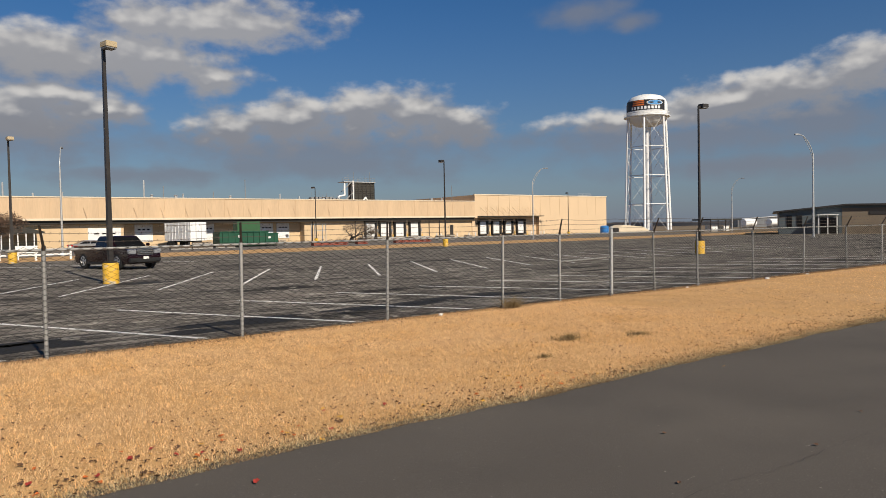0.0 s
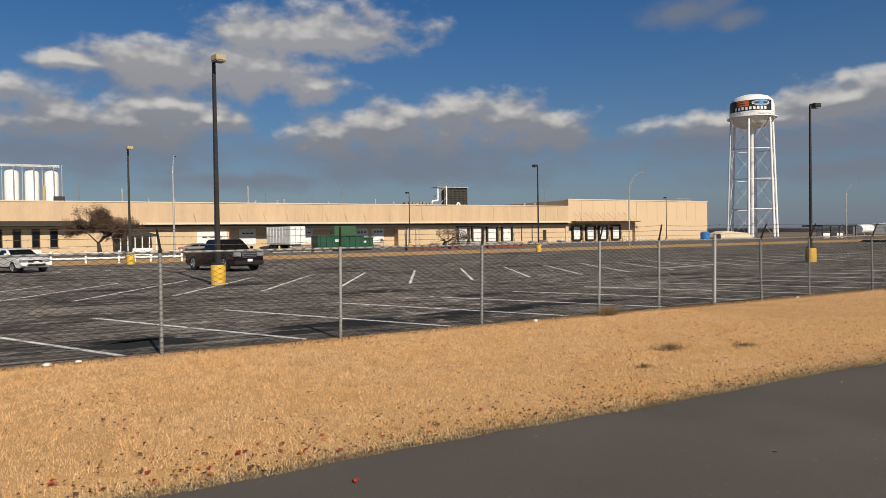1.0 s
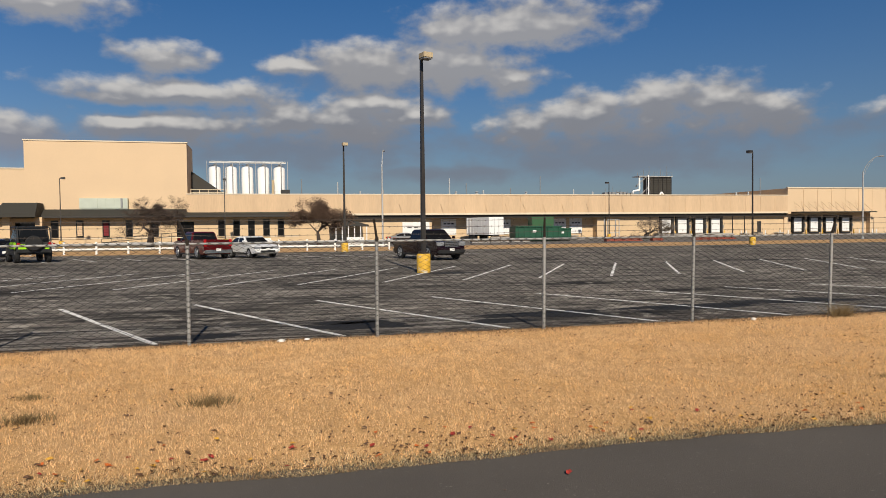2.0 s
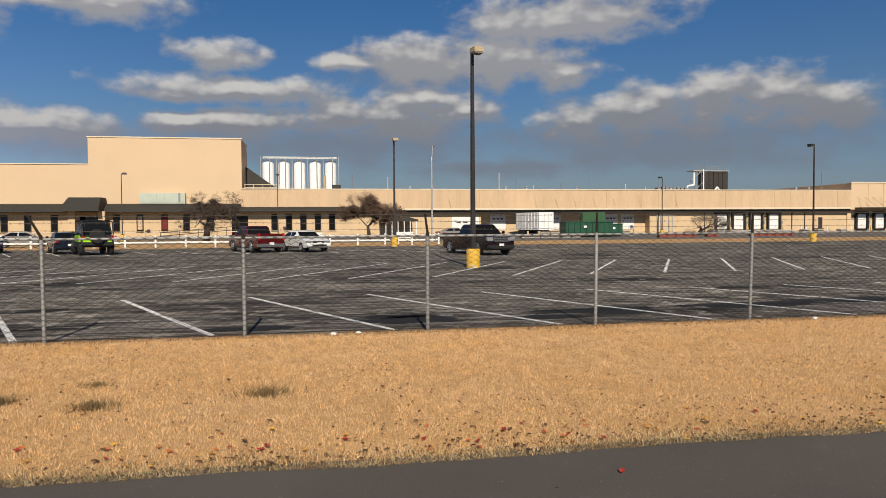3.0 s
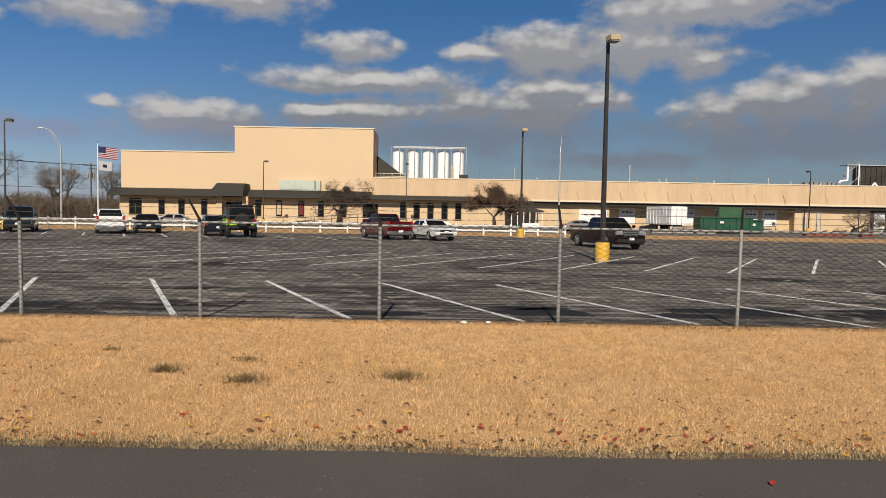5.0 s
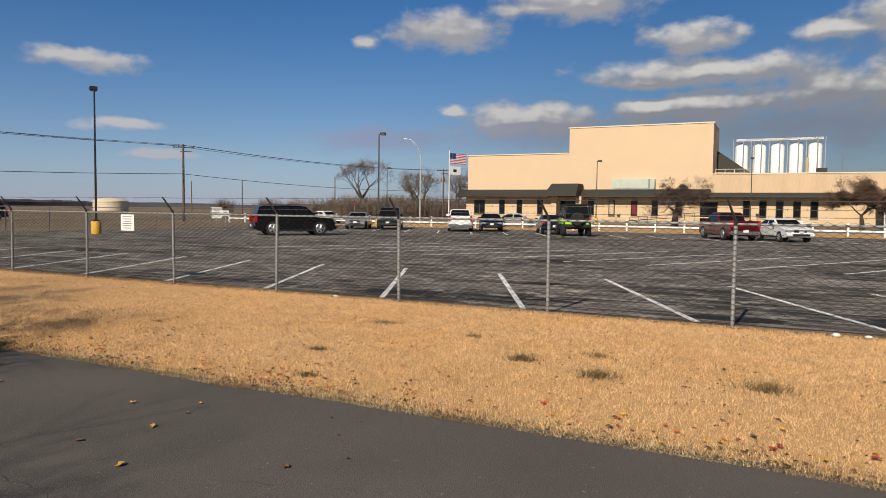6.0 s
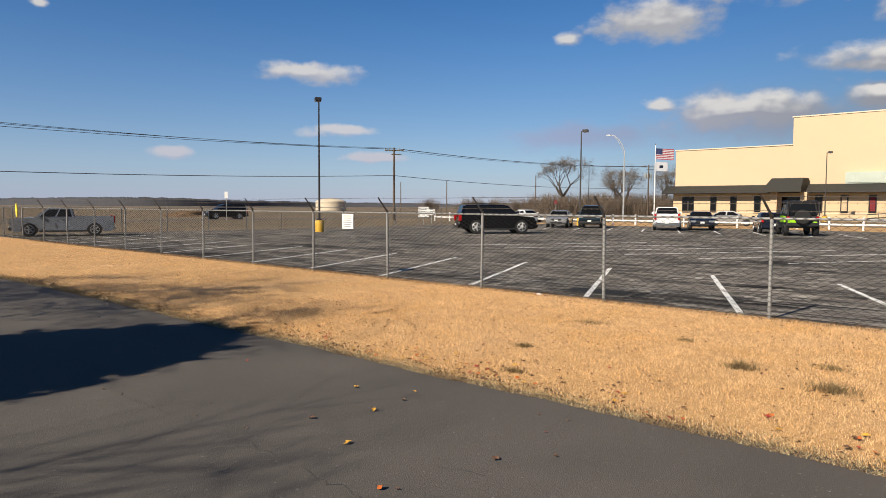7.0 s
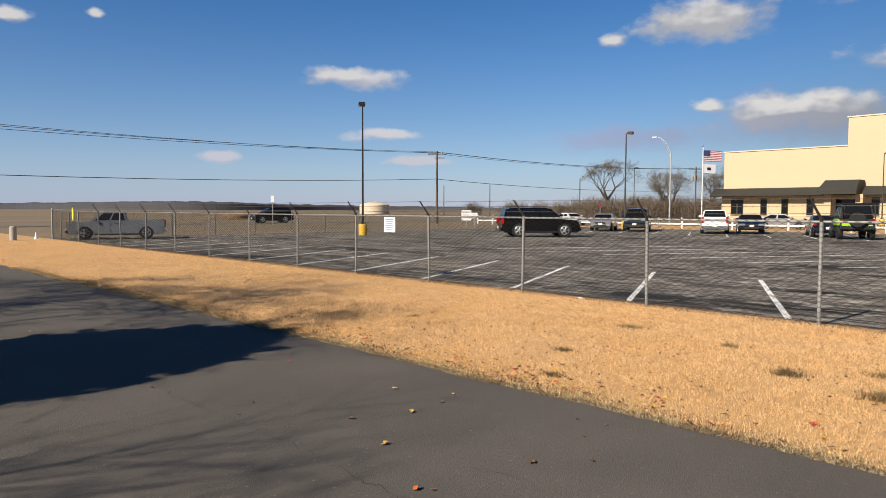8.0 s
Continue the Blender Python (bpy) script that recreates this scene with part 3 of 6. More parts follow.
    # pipe along the wall under the eave and downpipes
    for x in (54.5, 63.0, 79.5, 82):
        quick("downpipe", lambda b, x=x: tube(b, (x, FY + 0.1, 0), (x, FY + 0.1, 4.1), 0.08), M["bronze"], factory)


def dock_door(x, w, h, z0, y, shelter):
    d = boxpart("dock_door", (x, y - 0.05, z0 + h / 2), (w, 0.1, h), M["door_white"], factory, "white sectional dock door")
    n = 5
    for i in range(n):
        boxpart("panel", (x, y - 0.12, z0 + h * (i + 0.5) / n), (w - 0.08, 0.04, h / n - 0.05), M["door_white"], d)
    if shelter:
        for sx in (-1, 1):
            boxpart("dock_seal", (x + sx * (w / 2 + 0.17), y - 0.25, z0 + h / 2), (0.3, 0.5, h + 0.3), M["black"], factory, "black foam dock seal")
        boxpart("dock_seal", (x, y - 0.25, z0 + h + 0.2), (w + 0.64, 0.5, 0.4), M["black"], factory, "black foam dock seal")
        boxpart("bumper", (x, y - 0.2, z0 - 0.25), (w, 0.4, 0.3), M["black"], factory)
        boxpart("guide_post", (x + w / 2 + 0.62, y - 0.5, 0.55), (0.16, 0.16, 1.1), M["yellow"], factory, "chipped yellow guide post")
        boxpart("control_box", (x + w / 2 + 0.62, y - 0.1, z0 + 1.1), (0.36, 0.2, 0.5), M["grey_steel"], factory, "grey control box")
        boxpart("dock_light", (x - w / 2 - 0.6, y - 0.12, z0 + 2.1), (0.2, 0.24, 0.3), M["bronze"], factory)
    else:
        for i in range(3):
            boxpart("door_window", (x - w * 0.25 + i * w * 0.25, y - 0.145, z0 + h * 0.7), (w * 0.16, 0.01, 0.22), M["window"], d)


build_factory()
DY = FY + 0.2
for x, w in ((21.4, 4.4), (27.2, 2.6), (36.8, 2.3), (46.8, 2.4), (49.8, 2.3)):
    dock_door(x, w, 2.6, 0.9 if w < 4 else 0.4, DY if x < 24 else FY + 1.9, False)
for x in (66.1, 69.2, 72.5, 75.9):
    dock_door(x, 1.95, 2.5, 0.75, DY, True)
for x in (93.0, 96.6, 100.0, 103.6):
    dock_door(x, 1.95, 2.5, 0.75, FY, True)
wallbox("dock_platform", 63.5, 79, FY - 0.9, FY + 0.2, -0.02, 0.6, M["concrete"], "concrete dock platform")
wallbox("man_door", 84.7, 85.5, DY - 0.06, DY, 0.6, 2.7, M["bronze"])
for x in (6.0, 18.5, 25.2, 29.0, 32.6, 36.1, 39.2, 42.6, 46.0, 50.5, 57.0):
    quick("stay_rod", lambda b, x=x: tube(b, (x, FY - 0.97, 5.9), (x + 0.45, FY - 1.25, 4.5), 0.026, n=5), M["tan_stain"], factory)
# awning over the right-hand docks: slanting rods
for i in range(11):
    x = 91.6 + i * 1.5
    quick("awning_rod", lambda b, x=x: tube(b, (x, FY - 0.95, 6.2), (x + 1.0, FY - 2.4, 4.4), 0.032), M["tan_stain"], factory)
wallbox("awning", 91.0, 108.5, FY - 2.5, FY - 0.9, 4.2, 4.36, M["roof_brown"], "thin brown awning above docks")


def roof_things():
    # pale green unit on the office roof
    u = thing("roof_unit", "pale green air handling unit on the office roof", "roof unit")
    boxpart("casing", (-24.4, FY + 0.14, 6.02), (6.4, 0.88, 1.5), M["pale_green"], u, bevel=0.03)
    for i in range(5):
        boxpart("panel", (-26.8 + i * 1.1, FY - 0.32, 6.0), (0.98, 0.05, 1.3), M["pale_green"], u)
    boxpart("duct", (-22.0, FY - 0.37, 6.1), (0.25, 0.15, 1.3), M["grey_steel"], u)
    # curb frame so that the unit rests on the canopy ledge
    boxpart("curb", (-24.4, FY + 0.16, 5.24), (6.3, 0.8, 0.1), M["pale_green"], u)
    # silos
    for i in range(5):
        x = -10.15 + i * 2.66
        s = thing("silo", "tall white cylindrical steel silo", "silo", "silos behind the roof", at=pose(x, FY + 15, 7.3))
        quick("shell", lambda b: lathe(b, [(0.98, -0.02), (0.98, 5.15), (0.85, 5.4), (0.3, 5.62)], 24), M["tank_white"], s, smooth=True)
        for z in (1.3, 2.6, 3.9):
            quick("band", lambda b, z=z: lathe(b, [(0.99, z), (1.0, z + 0.02), (1.0, z + 0.05), (0.99, z + 0.07)], 24), M["tank_white"], s, smooth=True)
        quick("pipe", lambda b: path_tube(b, [(0.3, -0.9, 0.1), (0.3, -1.05, 5.3), (0.3, -0.6, 6.2)], 0.09), M["grey_steel"], s)
        quick("vent", lambda b: tube(b, (0, 0, 5.6), (0, 0, 6.0), 0.2), M["grey_steel"], s)
        quick("guardrail", lambda b: path_tube(b, [(0.95 * math.cos(a * 0.785), 0.95 * math.sin(a * 0.785), 5.75) for a in range(9)], 0.03, 4), M["grey_steel"], s)
    g = thing("silo_gantry", "grey steel pipe gantry across the silo tops", "gantry")
    quick("pipe", lambda b: [tube(b, (-11, FY + 15 + k, 13.6 + 0.3 * k), (1.6, FY + 15 + k, 13.6 + 0.3 * k), 0.06) for k in (-0.6, 0.0, 0.6)], M["galv_bright"], g)
    for i in range(6):
        quick("stanchion", lambda b, i=i: tube(b, (-11.4 + i * 2.66, FY + 15, 7.28), (-11.4 + i * 2.66, FY + 15, 13.8), 0.07), M["galv_bright"], g)
    quick("ladder", lambda b: [tube(b, (-8.7, FY + 13.85, 7.4 + 0.35 * i), (-8.2, FY + 13.85, 7.4 + 0.35 * i), 0.025, n=4) for i in range(16)] + [tube(b, (x, FY + 13.85, 7.3), (x, FY + 13.85, 13.3), 0.035, n=5) for x in (-8.7, -8.2)], M["galv"], g)
    q = thing("roof_cabinet", "dark equipment cabinet with a pale cover beside the silos", "cabinet")
    boxpart("casing", (1.35, FY + 11, 8.0), (1.5, 1.2, 1.4), M["black_plastic"], q, bevel=0.03)
    boxpart("cover", (1.6, FY + 10.2, 7.55), (1.1, 0.4, 0.5), M["tank_white"], q)
    c = thing("conveyor", "sloping brown covered conveyor beside the tall block", "conveyor")
    def conv(b):
        slab(b, [(-13.1, 7.3), (-13.1, 11.3), (-12.6, 11.0), (-8.0, 7.7), (-8.0, 7.3)], FY + 6.5, FY + 9)
    quick("housing", conv, M["roof_brown"], c)
    quick("handrail", lambda b: [tube(b, (-12.9, FY + 2 , z), (-7.5, FY + 2, z), 0.04, n=5) for z in (7.75, 8.2)] + [tube(b, (-12.8 + i * 1.3, FY + 2, 7.28), (-12.8 + i * 1.3, FY + 2, 8.2), 0.04, n=5) for i in range(5)], M["cream_trim"], c)
    quick("yellow_pipe", lambda b: tube(b, (-0.6, FY + 13.5, 7.28), (-0.6, FY + 13.5, 10.5), 0.22), M["lamp_tan"], c)
    # cooling tower
    k = thing("cooling_tower", "dark louvred cooling tower with pipes on the roof", "cooling tower")
    boxpart("casing", (75.5, FY + 18.7, 9.6), (4.9, 2.4, 4.7), mat("weathered_louvre_brown", (0.035, 0.032, 0.026), 0.7, vary=0.3, scale=1), k)
    for i in range(12):
        boxpart("louvre", (75.5, FY + 17.45, 7.5 + i * 0.38), (4.7, 0.1, 0.08), M["roof_brown"], k)
    boxpart("deck", (74.4, FY + 18.6, 12.05), (7.6, 2.7, 0.16), M["galv_bright"], k)
    for i in range(6):
        boxpart("cladding_post", (73.05 + i * 0.98, FY + 17.38, 9.6), (0.07, 0.1, 4.7), M["bronze"], k)
    quick("handrail", lambda b: [tube(b, (70.7, FY + 17.3, z), (78.1, FY + 17.3, z), 0.025, n=4) for z in (12.5, 12.9)] + [tube(b, (70.7 + i * 1.05, FY + 17.3, 12.1), (70.7 + i * 1.05, FY + 17.3, 12.9), 0.025, n=4) for i in range(8)], M["galv"], k)
    quick("pipe", lambda b: path_tube(b, [(68.6, FY + 16, 7.4), (68.6, FY + 16, 9.0), (70.0, FY + 16, 9.2), (70.0, FY + 16, 11.6)], 0.17, 8), M["tank_white"], k)
    quick("pipe", lambda b: path_tube(b, [(72.0, FY + 16, 7.4), (72.0, FY + 16, 12.2)], 0.12, 8), M["tank_white"], k)
    quick("frame", lambda b: [tube(b, (70.8 + i * 0.75, FY + 17.3, 7.3), (70.8 + i * 0.75, FY + 17.3, 12.0), 0.06, n=4) for i in range(4)], M["grey_steel"], k)
    for i in range(6):
        quick("mast", lambda b: tube(b, (71.0 + 1.3 * i, FY + 18.5, 12.0), (71.0 + 1.3 * i, FY + 18.5, 12.9 + 0.7 * (i % 3)), 0.05, n=4), M["grey_steel"], k)
    quick("brace", lambda b: [tube(b, (69.8 + s, FY + 17.3, 7.4 + 2.5 * j), (72.6 + s, FY + 17.3, 9.8 + 2.5 * j), 0.05, n=4) for s in (0.0, 0.2) for j in (0, 1)], M["galv"], k)
    quick("pipe", lambda b: path_tube(b, [(69.0, FY + 15.5, 8.0), (74.0, FY + 15.5, 8.0), (74.6, FY + 15.5, 8.8), (75.2, FY + 15.5, 8.0), (80.5, FY + 15.5, 8.0), (80.5, FY + 15.5, 7.3)], 0.16, 8), M["tank_white"], k)
    r = thing("roof_equipment", "cluster of grey pipes and units on the roof", "roof unit")
    random.seed(5)
    for i in range(9):
        x = 62.5 + i * 0.8
        boxpart("unit", (x, FY + 16, 7.4 + 0.6), (0.6, 1.2, random.uniform(0.8, 1.7)), M["grey_steel"], r)
        quick("mast", lambda b, x=x: tube(b, (x, FY + 15.8, 7.3), (x, FY + 15.8, 8.6 + random.random() * 1.4), 0.04, n=4), M["grey_steel"], r)
    # small vents and masts along the long roof
    for x, h, w in ((9, 1.9, 0.14), (16, 0.7, 0.3), (12.5, 0.5, 0.2), (26.9, 2.6, 0.16), (28, 0.5, 0.3), (29.7, 1.9, 0.06), (31.5, 0.5, 0.4), (32.6, 0.7, 0.16), (37.3, 1.2, 0.07), (40, 0.5, 0.3), (42.5, 3.2, 0.06), (48.5, 0.9, 0.14), (52, 0.5, 0.2), (56.6, 0.5, 0.5), (80, 0.5, 0.3), (82.5, 0.6, 0.16), (85, 3.2, 0.05), (3.5, 2.4, 0.05)):
        v = thing("roof_vent", "small pale metal vent on the flat roof", "vent", "roof vents", at=pose(x, FY - 0.2, 7.3))
        quick("stack", lambda b: tube(b, (0, 0, -0.02), (0, 0, h), w / 2 + 0.04, n=8), M["galv_bright"] if w > 0.1 else M["grey_steel"], v)
        if w > 0.1:
            quick("cap", lambda b: tube(b, (0, 0, h), (0, 0, h + 0.12), w * 0.9, w * 0.5, n=8), M["galv_bright"], v)
    boxpart("sloped_roof", (82.5, FY + 30, 7.9), (15, 20, 1.2), M["roof_brown"], factory)
    n = thing("roof_hatch", "pale railed roof hatch on the end block", "roof hatch")
    quick("rail", lambda b: [tube(b, (124.5, FY + 2, z), (129, FY + 2, z), 0.05, n=4) for z in (9.1, 9.5)] + [tube(b, (124.5 + i * 1.5, FY + 2, 8.6), (124.5 + i * 1.5, FY + 2, 9.5), 0.05, n=4) for i in range(4)], M["galv_bright"], n)


roof_things()


# ---- water tower ----
def water_tower():
    t = thing("water_tower", "white steel water tower on lattice legs with a painted tank", "water tower", at=pose(208, 154, 0, 0, 0, 8))
    lathe_pts = [(0.6, 36.3), (3.5, 36.7), (5.6, 37.8), (6.7, 39.4), (7.0, 40.4), (7.0, 44.0), (6.5, 45.6), (5.2, 46.8), (3.0, 47.5), (0.4, 47.75)]
    tank = quick("tank", lambda b: lathe(b, lathe_pts, 48), M["tank_white"], t, "white rounded steel tank", smooth=True)

    quick("walkway", lambda b: lathe(b, [(7.02, 39.7), (7.9, 39.7), (7.9, 39.95), (7.02, 39.95)], 48), M["tank_white"], t)
    quick("handrail", lambda b: [path_tube(b, [(7.85 * math.cos(i * math.pi / 24), 7.85 * math.sin(i * math.pi / 24), z) for i in range(49)], 0.06, 4) for z in (40.5, 41.0)], M["tank_white"], t)
    quick("riser", lambda b: tube(b, (0, 0, -0.05), (0, 0, 36.6), 0.95, n=20), M["tank_white"], t, smooth=True)
    legs = []
    for i in range(6):
        a = 2 * math.pi * i / 6 + 0.354
        legs.append(((8.3 * math.cos(a), 8.3 * math.sin(a), -0.05), (6.9 * math.cos(a), 6.9 * math.sin(a), 40.0)))
        quick("leg", lambda b: tube(b, legs[-1][0], legs[-1][1], 0.42, 0.38, 10), M["tank_white"], t, smooth=True)
    for i in range(6):
        (a0, a1), (b0, b1) = legs[i], legs[(i + 1) % 6]
        for k in range(4):
            z0, z1 = k / 4, (k + 1) / 4
            p = lambda q0, q1, s: Vector(q0).lerp(Vector(q1), s)
            quick("strut", lambda b: tube(b, p(a0, a1, z1 - 0.02), p(b0, b1, z1 - 0.02), 0.16, n=6), M["tank_white"], t)
            quick("brace", lambda b: tube(b, p(a0, a1, z0), p(b0, b1, z1), 0.06, n=4), M["tank_white"], t)
            quick("brace", lambda b: tube(b, p(b0, b1, z0), p(a0, a1, z1), 0.06, n=4), M["tank_white"], t)
    # painted band: dark field, orange and white bars, blue oval
    def curved(name, a0, a1, z0, z1, r, material, label=""):
        def make(b):
            n = 16
            lo = [b.verts.new((r * math.cos(a0 + (a1 - a0) * i / n), r * math.sin(a0 + (a1 - a0) * i / n), z0)) for i in range(n + 1)]
            hi = [b.verts.new((r * math.cos(a0 + (a1 - a0) * i / n), r * math.sin(a0 + (a1 - a0) * i / n), z1)) for i in range(n + 1)]
            for i in range(n):
                b.faces.new((lo[i], lo[i + 1], hi[i + 1], hi[i]))
        return quick(name, make, material, tank, label)
    face = math.radians(270 - 53.6 - 8)
    black = mat("black_sign_paint", (0.015, 0.015, 0.017), 0.5)
    orange = mat("orange_sign_paint", (0.65, 0.16, 0.03), 0.5)
    blue = mat("blue_sign_paint", (0.05, 0.25, 0.55), 0.5)
    curved("painted_band", face - 1.25, face + 1.0, 41.5, 45.0, 7.03, black, "black painted band")
    for z0, z1 in ((43.1, 43.6), (43.85, 44.3), (44.5, 44.85)):
        curved("orange_bar", face - 0.72, face - 0.12, z0, z1, 7.06, orange)
    for i in range(9):
        a = face - 0.8 + i * 0.17
        curved("white_bar", a, a + 0.11, 41.85, 42.8, 7.06, M["tank_white"])
    def oval(b, k=1.0, r=7.06):
        vs = [b.verts.new((r * math.cos(face + 0.42 + k * 0.42 * math.cos(q * math.pi / 14)), r * math.sin(face + 0.42 + k * 0.42 * math.cos(q * math.pi / 14)), 43.95 + k * 0.85 * math.sin(q * math.pi / 14))) for q in range(28)]
        c = b.verts.new((r * math.cos(face + 0.42), r * math.sin(face + 0.42), 43.95))
        for i in range(28):
            b.faces.new((vs[i], vs[(i + 1) % 28], c))
    quick("oval_rim", oval, M["tank_white"], tank)
    quick("oval", lambda b: oval(b, 0.88, 7.09), blue, tank)


water_tower()


# ---- chain-link fence ----
POSTS = [-45.9, -44.3, -42.9, -41.3, -38.35, -35.4] + [-32.45 + 2.95 * i for i in range(14)] + [8.95, 10.79, 12.68, 14.48, 16.5, 19.55, 22.8, 26.1, 29.2, 32.2, 35.2, 38.2, 41.2, 44.2, 47.2, 50.2]
TOP = 1.6


def zigzag_mesh(name, width, height, pitch=0.082, r=0.0056):
    """Woven wire of a bay: upright zigzag wires that hook into their neighbours."""
    n = max(2, int(round(width / pitch)))
    p, steps = width / n, int(height / (pitch / 2))
    verts, faces = [], []
    ring = [(r * math.cos(a), r * math.sin(a)) for a in (0.5, 2.594, 4.689)]
    for k in range(n):
        start = len(verts)
        for s in range(steps + 1):
            x = (k + 0.5) * p + (p / 2 if (s + k) % 2 else -p / 2) * 1.02
            z = height * s / steps
            for dx, dy in ring:
                verts.append((x + dx, dy, z))
        for s in range(steps):
            a = start + 3 * s
            for i in range(3):
                j = (i + 1) % 3
                faces.append((a + i, a + j, a + 3 + j, a + 3 + i))
    me = bpy.data.meshes.new(name)
    me.from_pydata(verts, [], faces)
    me.materials.append(M["wire"])
    return me


def build_fence():
    f = thing("chain_link_fence", "weathered chain-link fence with galvanised posts and barbed wire", "fence")
    rng = random.Random(3)
    cache = {}
    bm = bmesh.new()
    tube(bm, (0, 0, -0.1), (0, 0, TOP + 0.02), 0.03, n=10)
    post_me = mesh_of(bm, "post", M["galv"], smooth=True)
    bm = bmesh.new()
    tube(bm, (0, 0, -0.1), (0, 0, TOP + 0.12), 0.044, n=12)
    tube(bm, (0, 0, TOP + 0.12), (0, 0, TOP + 0.16), 0.05, 0.02, n=12)
    thick_me = mesh_of(bm, "terminal_post", M["galv_bright"], smooth=True)
    bm = bmesh.new()
    tube(bm, (0, 0, TOP - 0.03), (0, -0.03, TOP + 0.05), 0.03, n=6)
    tube(bm, (0, -0.02, TOP + 0.03), (-0.10, -0.22, TOP + 0.36), 0.022, 0.017, n=6)
    arm_me = mesh_of(bm, "barb_arm", M["bronze"])
    leans = {}
    for i, x in enumerate(POSTS):
        end = abs(x - 12.68) < 0.1 or i == 0
        ob = new("terminal_post" if end else "post", thick_me if end else post_me)
        ob.parent = f
        lean = rng.uniform(-1.2, 1.2)
        ob.matrix_basis = pose(x, FENCE_Y, 0.0, rng.uniform(-0.8, 0.8), lean, 0)
        if not end and not 40 < -x:
            a = new("barb_arm", arm_me)
            a.parent = f
            a.matrix_basis = pose(x + math.radians(lean) * TOP, FENCE_Y, 0, 0, 0, rng.uniform(-8, 8))
    for a, b in zip(POSTS, POSTS[1:]):
        w = round(b - a, 2)
        if w not in cache:
            cache[w] = zigzag_mesh("mesh_panel", w, TOP + 0.01)
        ob = new("mesh_panel", cache[w])
        ob.parent = f
        ob.location = (a, FENCE_Y - 0.032, 0.03)
        quick("top_rail", lambda bm: tube(bm, (a, FENCE_Y, TOP - 0.01 + rng.uniform(-0.004, 0.004)), (b, FENCE_Y, TOP - 0.01), 0.019, n=8), M["galv"], f, smooth=True)
        quick("bottom_wire", lambda bm: tube(bm, (a, FENCE_Y - 0.035, 0.06), (b, FENCE_Y - 0.035, 0.06), 0.003, n=3), M["wire"], f)
    # barbed strands sag a little between the arms
    for k, (dy, dz) in enumerate(((-0.075, 0.12), (-0.145, 0.235), (-0.215, 0.345))):
        bm = bmesh.new()
        arms = [x for x in POSTS if x > -40]
        for a, b in zip(arms, arms[1:]):
            pts = []
            sag = rng.uniform(0.0, 0.03)
            for q in range(7):
                s = q / 6
                pts.append((a + (b - a) * s - 0.05, FENCE_Y + dy, TOP + dz - 4 * sag * s * (1 - s) + rng.uniform(-0.004, 0.004)))
            for p, q in zip(pts, pts[1:]):
                tube(bm, p, q, 0.0036, n=3, caps=False)
            x = a
            while x < b:
                s = (x - a) / (b - a)
                z = TOP + dz - 4 * sag * s * (1 - s)
                tube(bm, (x - 0.05, FENCE_Y + dy, z - 0.02), (x - 0.04, FENCE_Y + dy, z + 0.016), 0.0028, n=3, caps=False)
                x += 0.125
        part("barbed_wire", bm, M["barb"], f, "thin rusty barbed wire")
    # brace of the terminal post
    quick("brace_rail", lambda b: tube(b, (10.79, FENCE_Y, 0.95), (12.68, FENCE_Y, 0.98), 0.02, n=8), M["galv"], f)
    quick("tie_rod", lambda b: tube(b, (10.79, FENCE_Y, 0.94), (12.68, FENCE_Y, 0.12), 0.006, n=5), M["galv"], f)


build_fence()


def side_fence():
    """The far side of the car park has the same fence."""
    f = thing("side_fence", "thin chain-link fence along the far car park edge", "fence")
    for i in range(14):
        y = 12.6 + i * 2.95
        quick("post", lambda b: tube(b, (-46.9, y, -0.05), (-46.9, y, 1.65), 0.028, n=6), M["galv"], f)
        quick("barb_arm", lambda b: tube(b, (-46.9, y, 1.6), (-47.15, y, 1.95), 0.014, n=4), M["barb"], f)
    quick("top_rail", lambda b: tube(b, (-46.9, 12.6, 1.6), (-46.9, 51, 1.6), 0.02, n=6), M["galv"], f)
    for k in range(3):
        quick("barbed_wire", lambda b: tube(b, (-46.98 - 0.07 * k, 12.6, 1.7 + 0.11 * k), (-46.98 - 0.07 * k, 51, 1.7 + 0.11 * k), 0.004, n=3), M["barb"], f)
    me = zigzag_mesh("mesh_panel", 2.95, 1.5, 0.12, 0.003)
    for i in range(13):
        ob = new("mesh_panel", me)
        ob.parent = f
        ob.matrix_basis = pose(-46.9, 12.6 + 2.95 * i, 0.05, 0, 0, 90)


side_fence()


def rail_fence():
    """White two-rail fence behind the car park."""
    f = thing("rail_fence", "white painted two-rail wooden fence", "fence")
    x = -62.0
    while x < 11:
        boxpart("post", (x, 63.2, 0.5), (0.14, 0.14, 1.1), M["white_paint"], f)
        if x + 2.45 < 11.5:
            for z in (0.45, 0.85):
                boxpart("rail", (x + 1.22, 63.1, z), (2.44, 0.05, 0.14), M["white_paint"], f)
        x += 2.45


rail_fence()


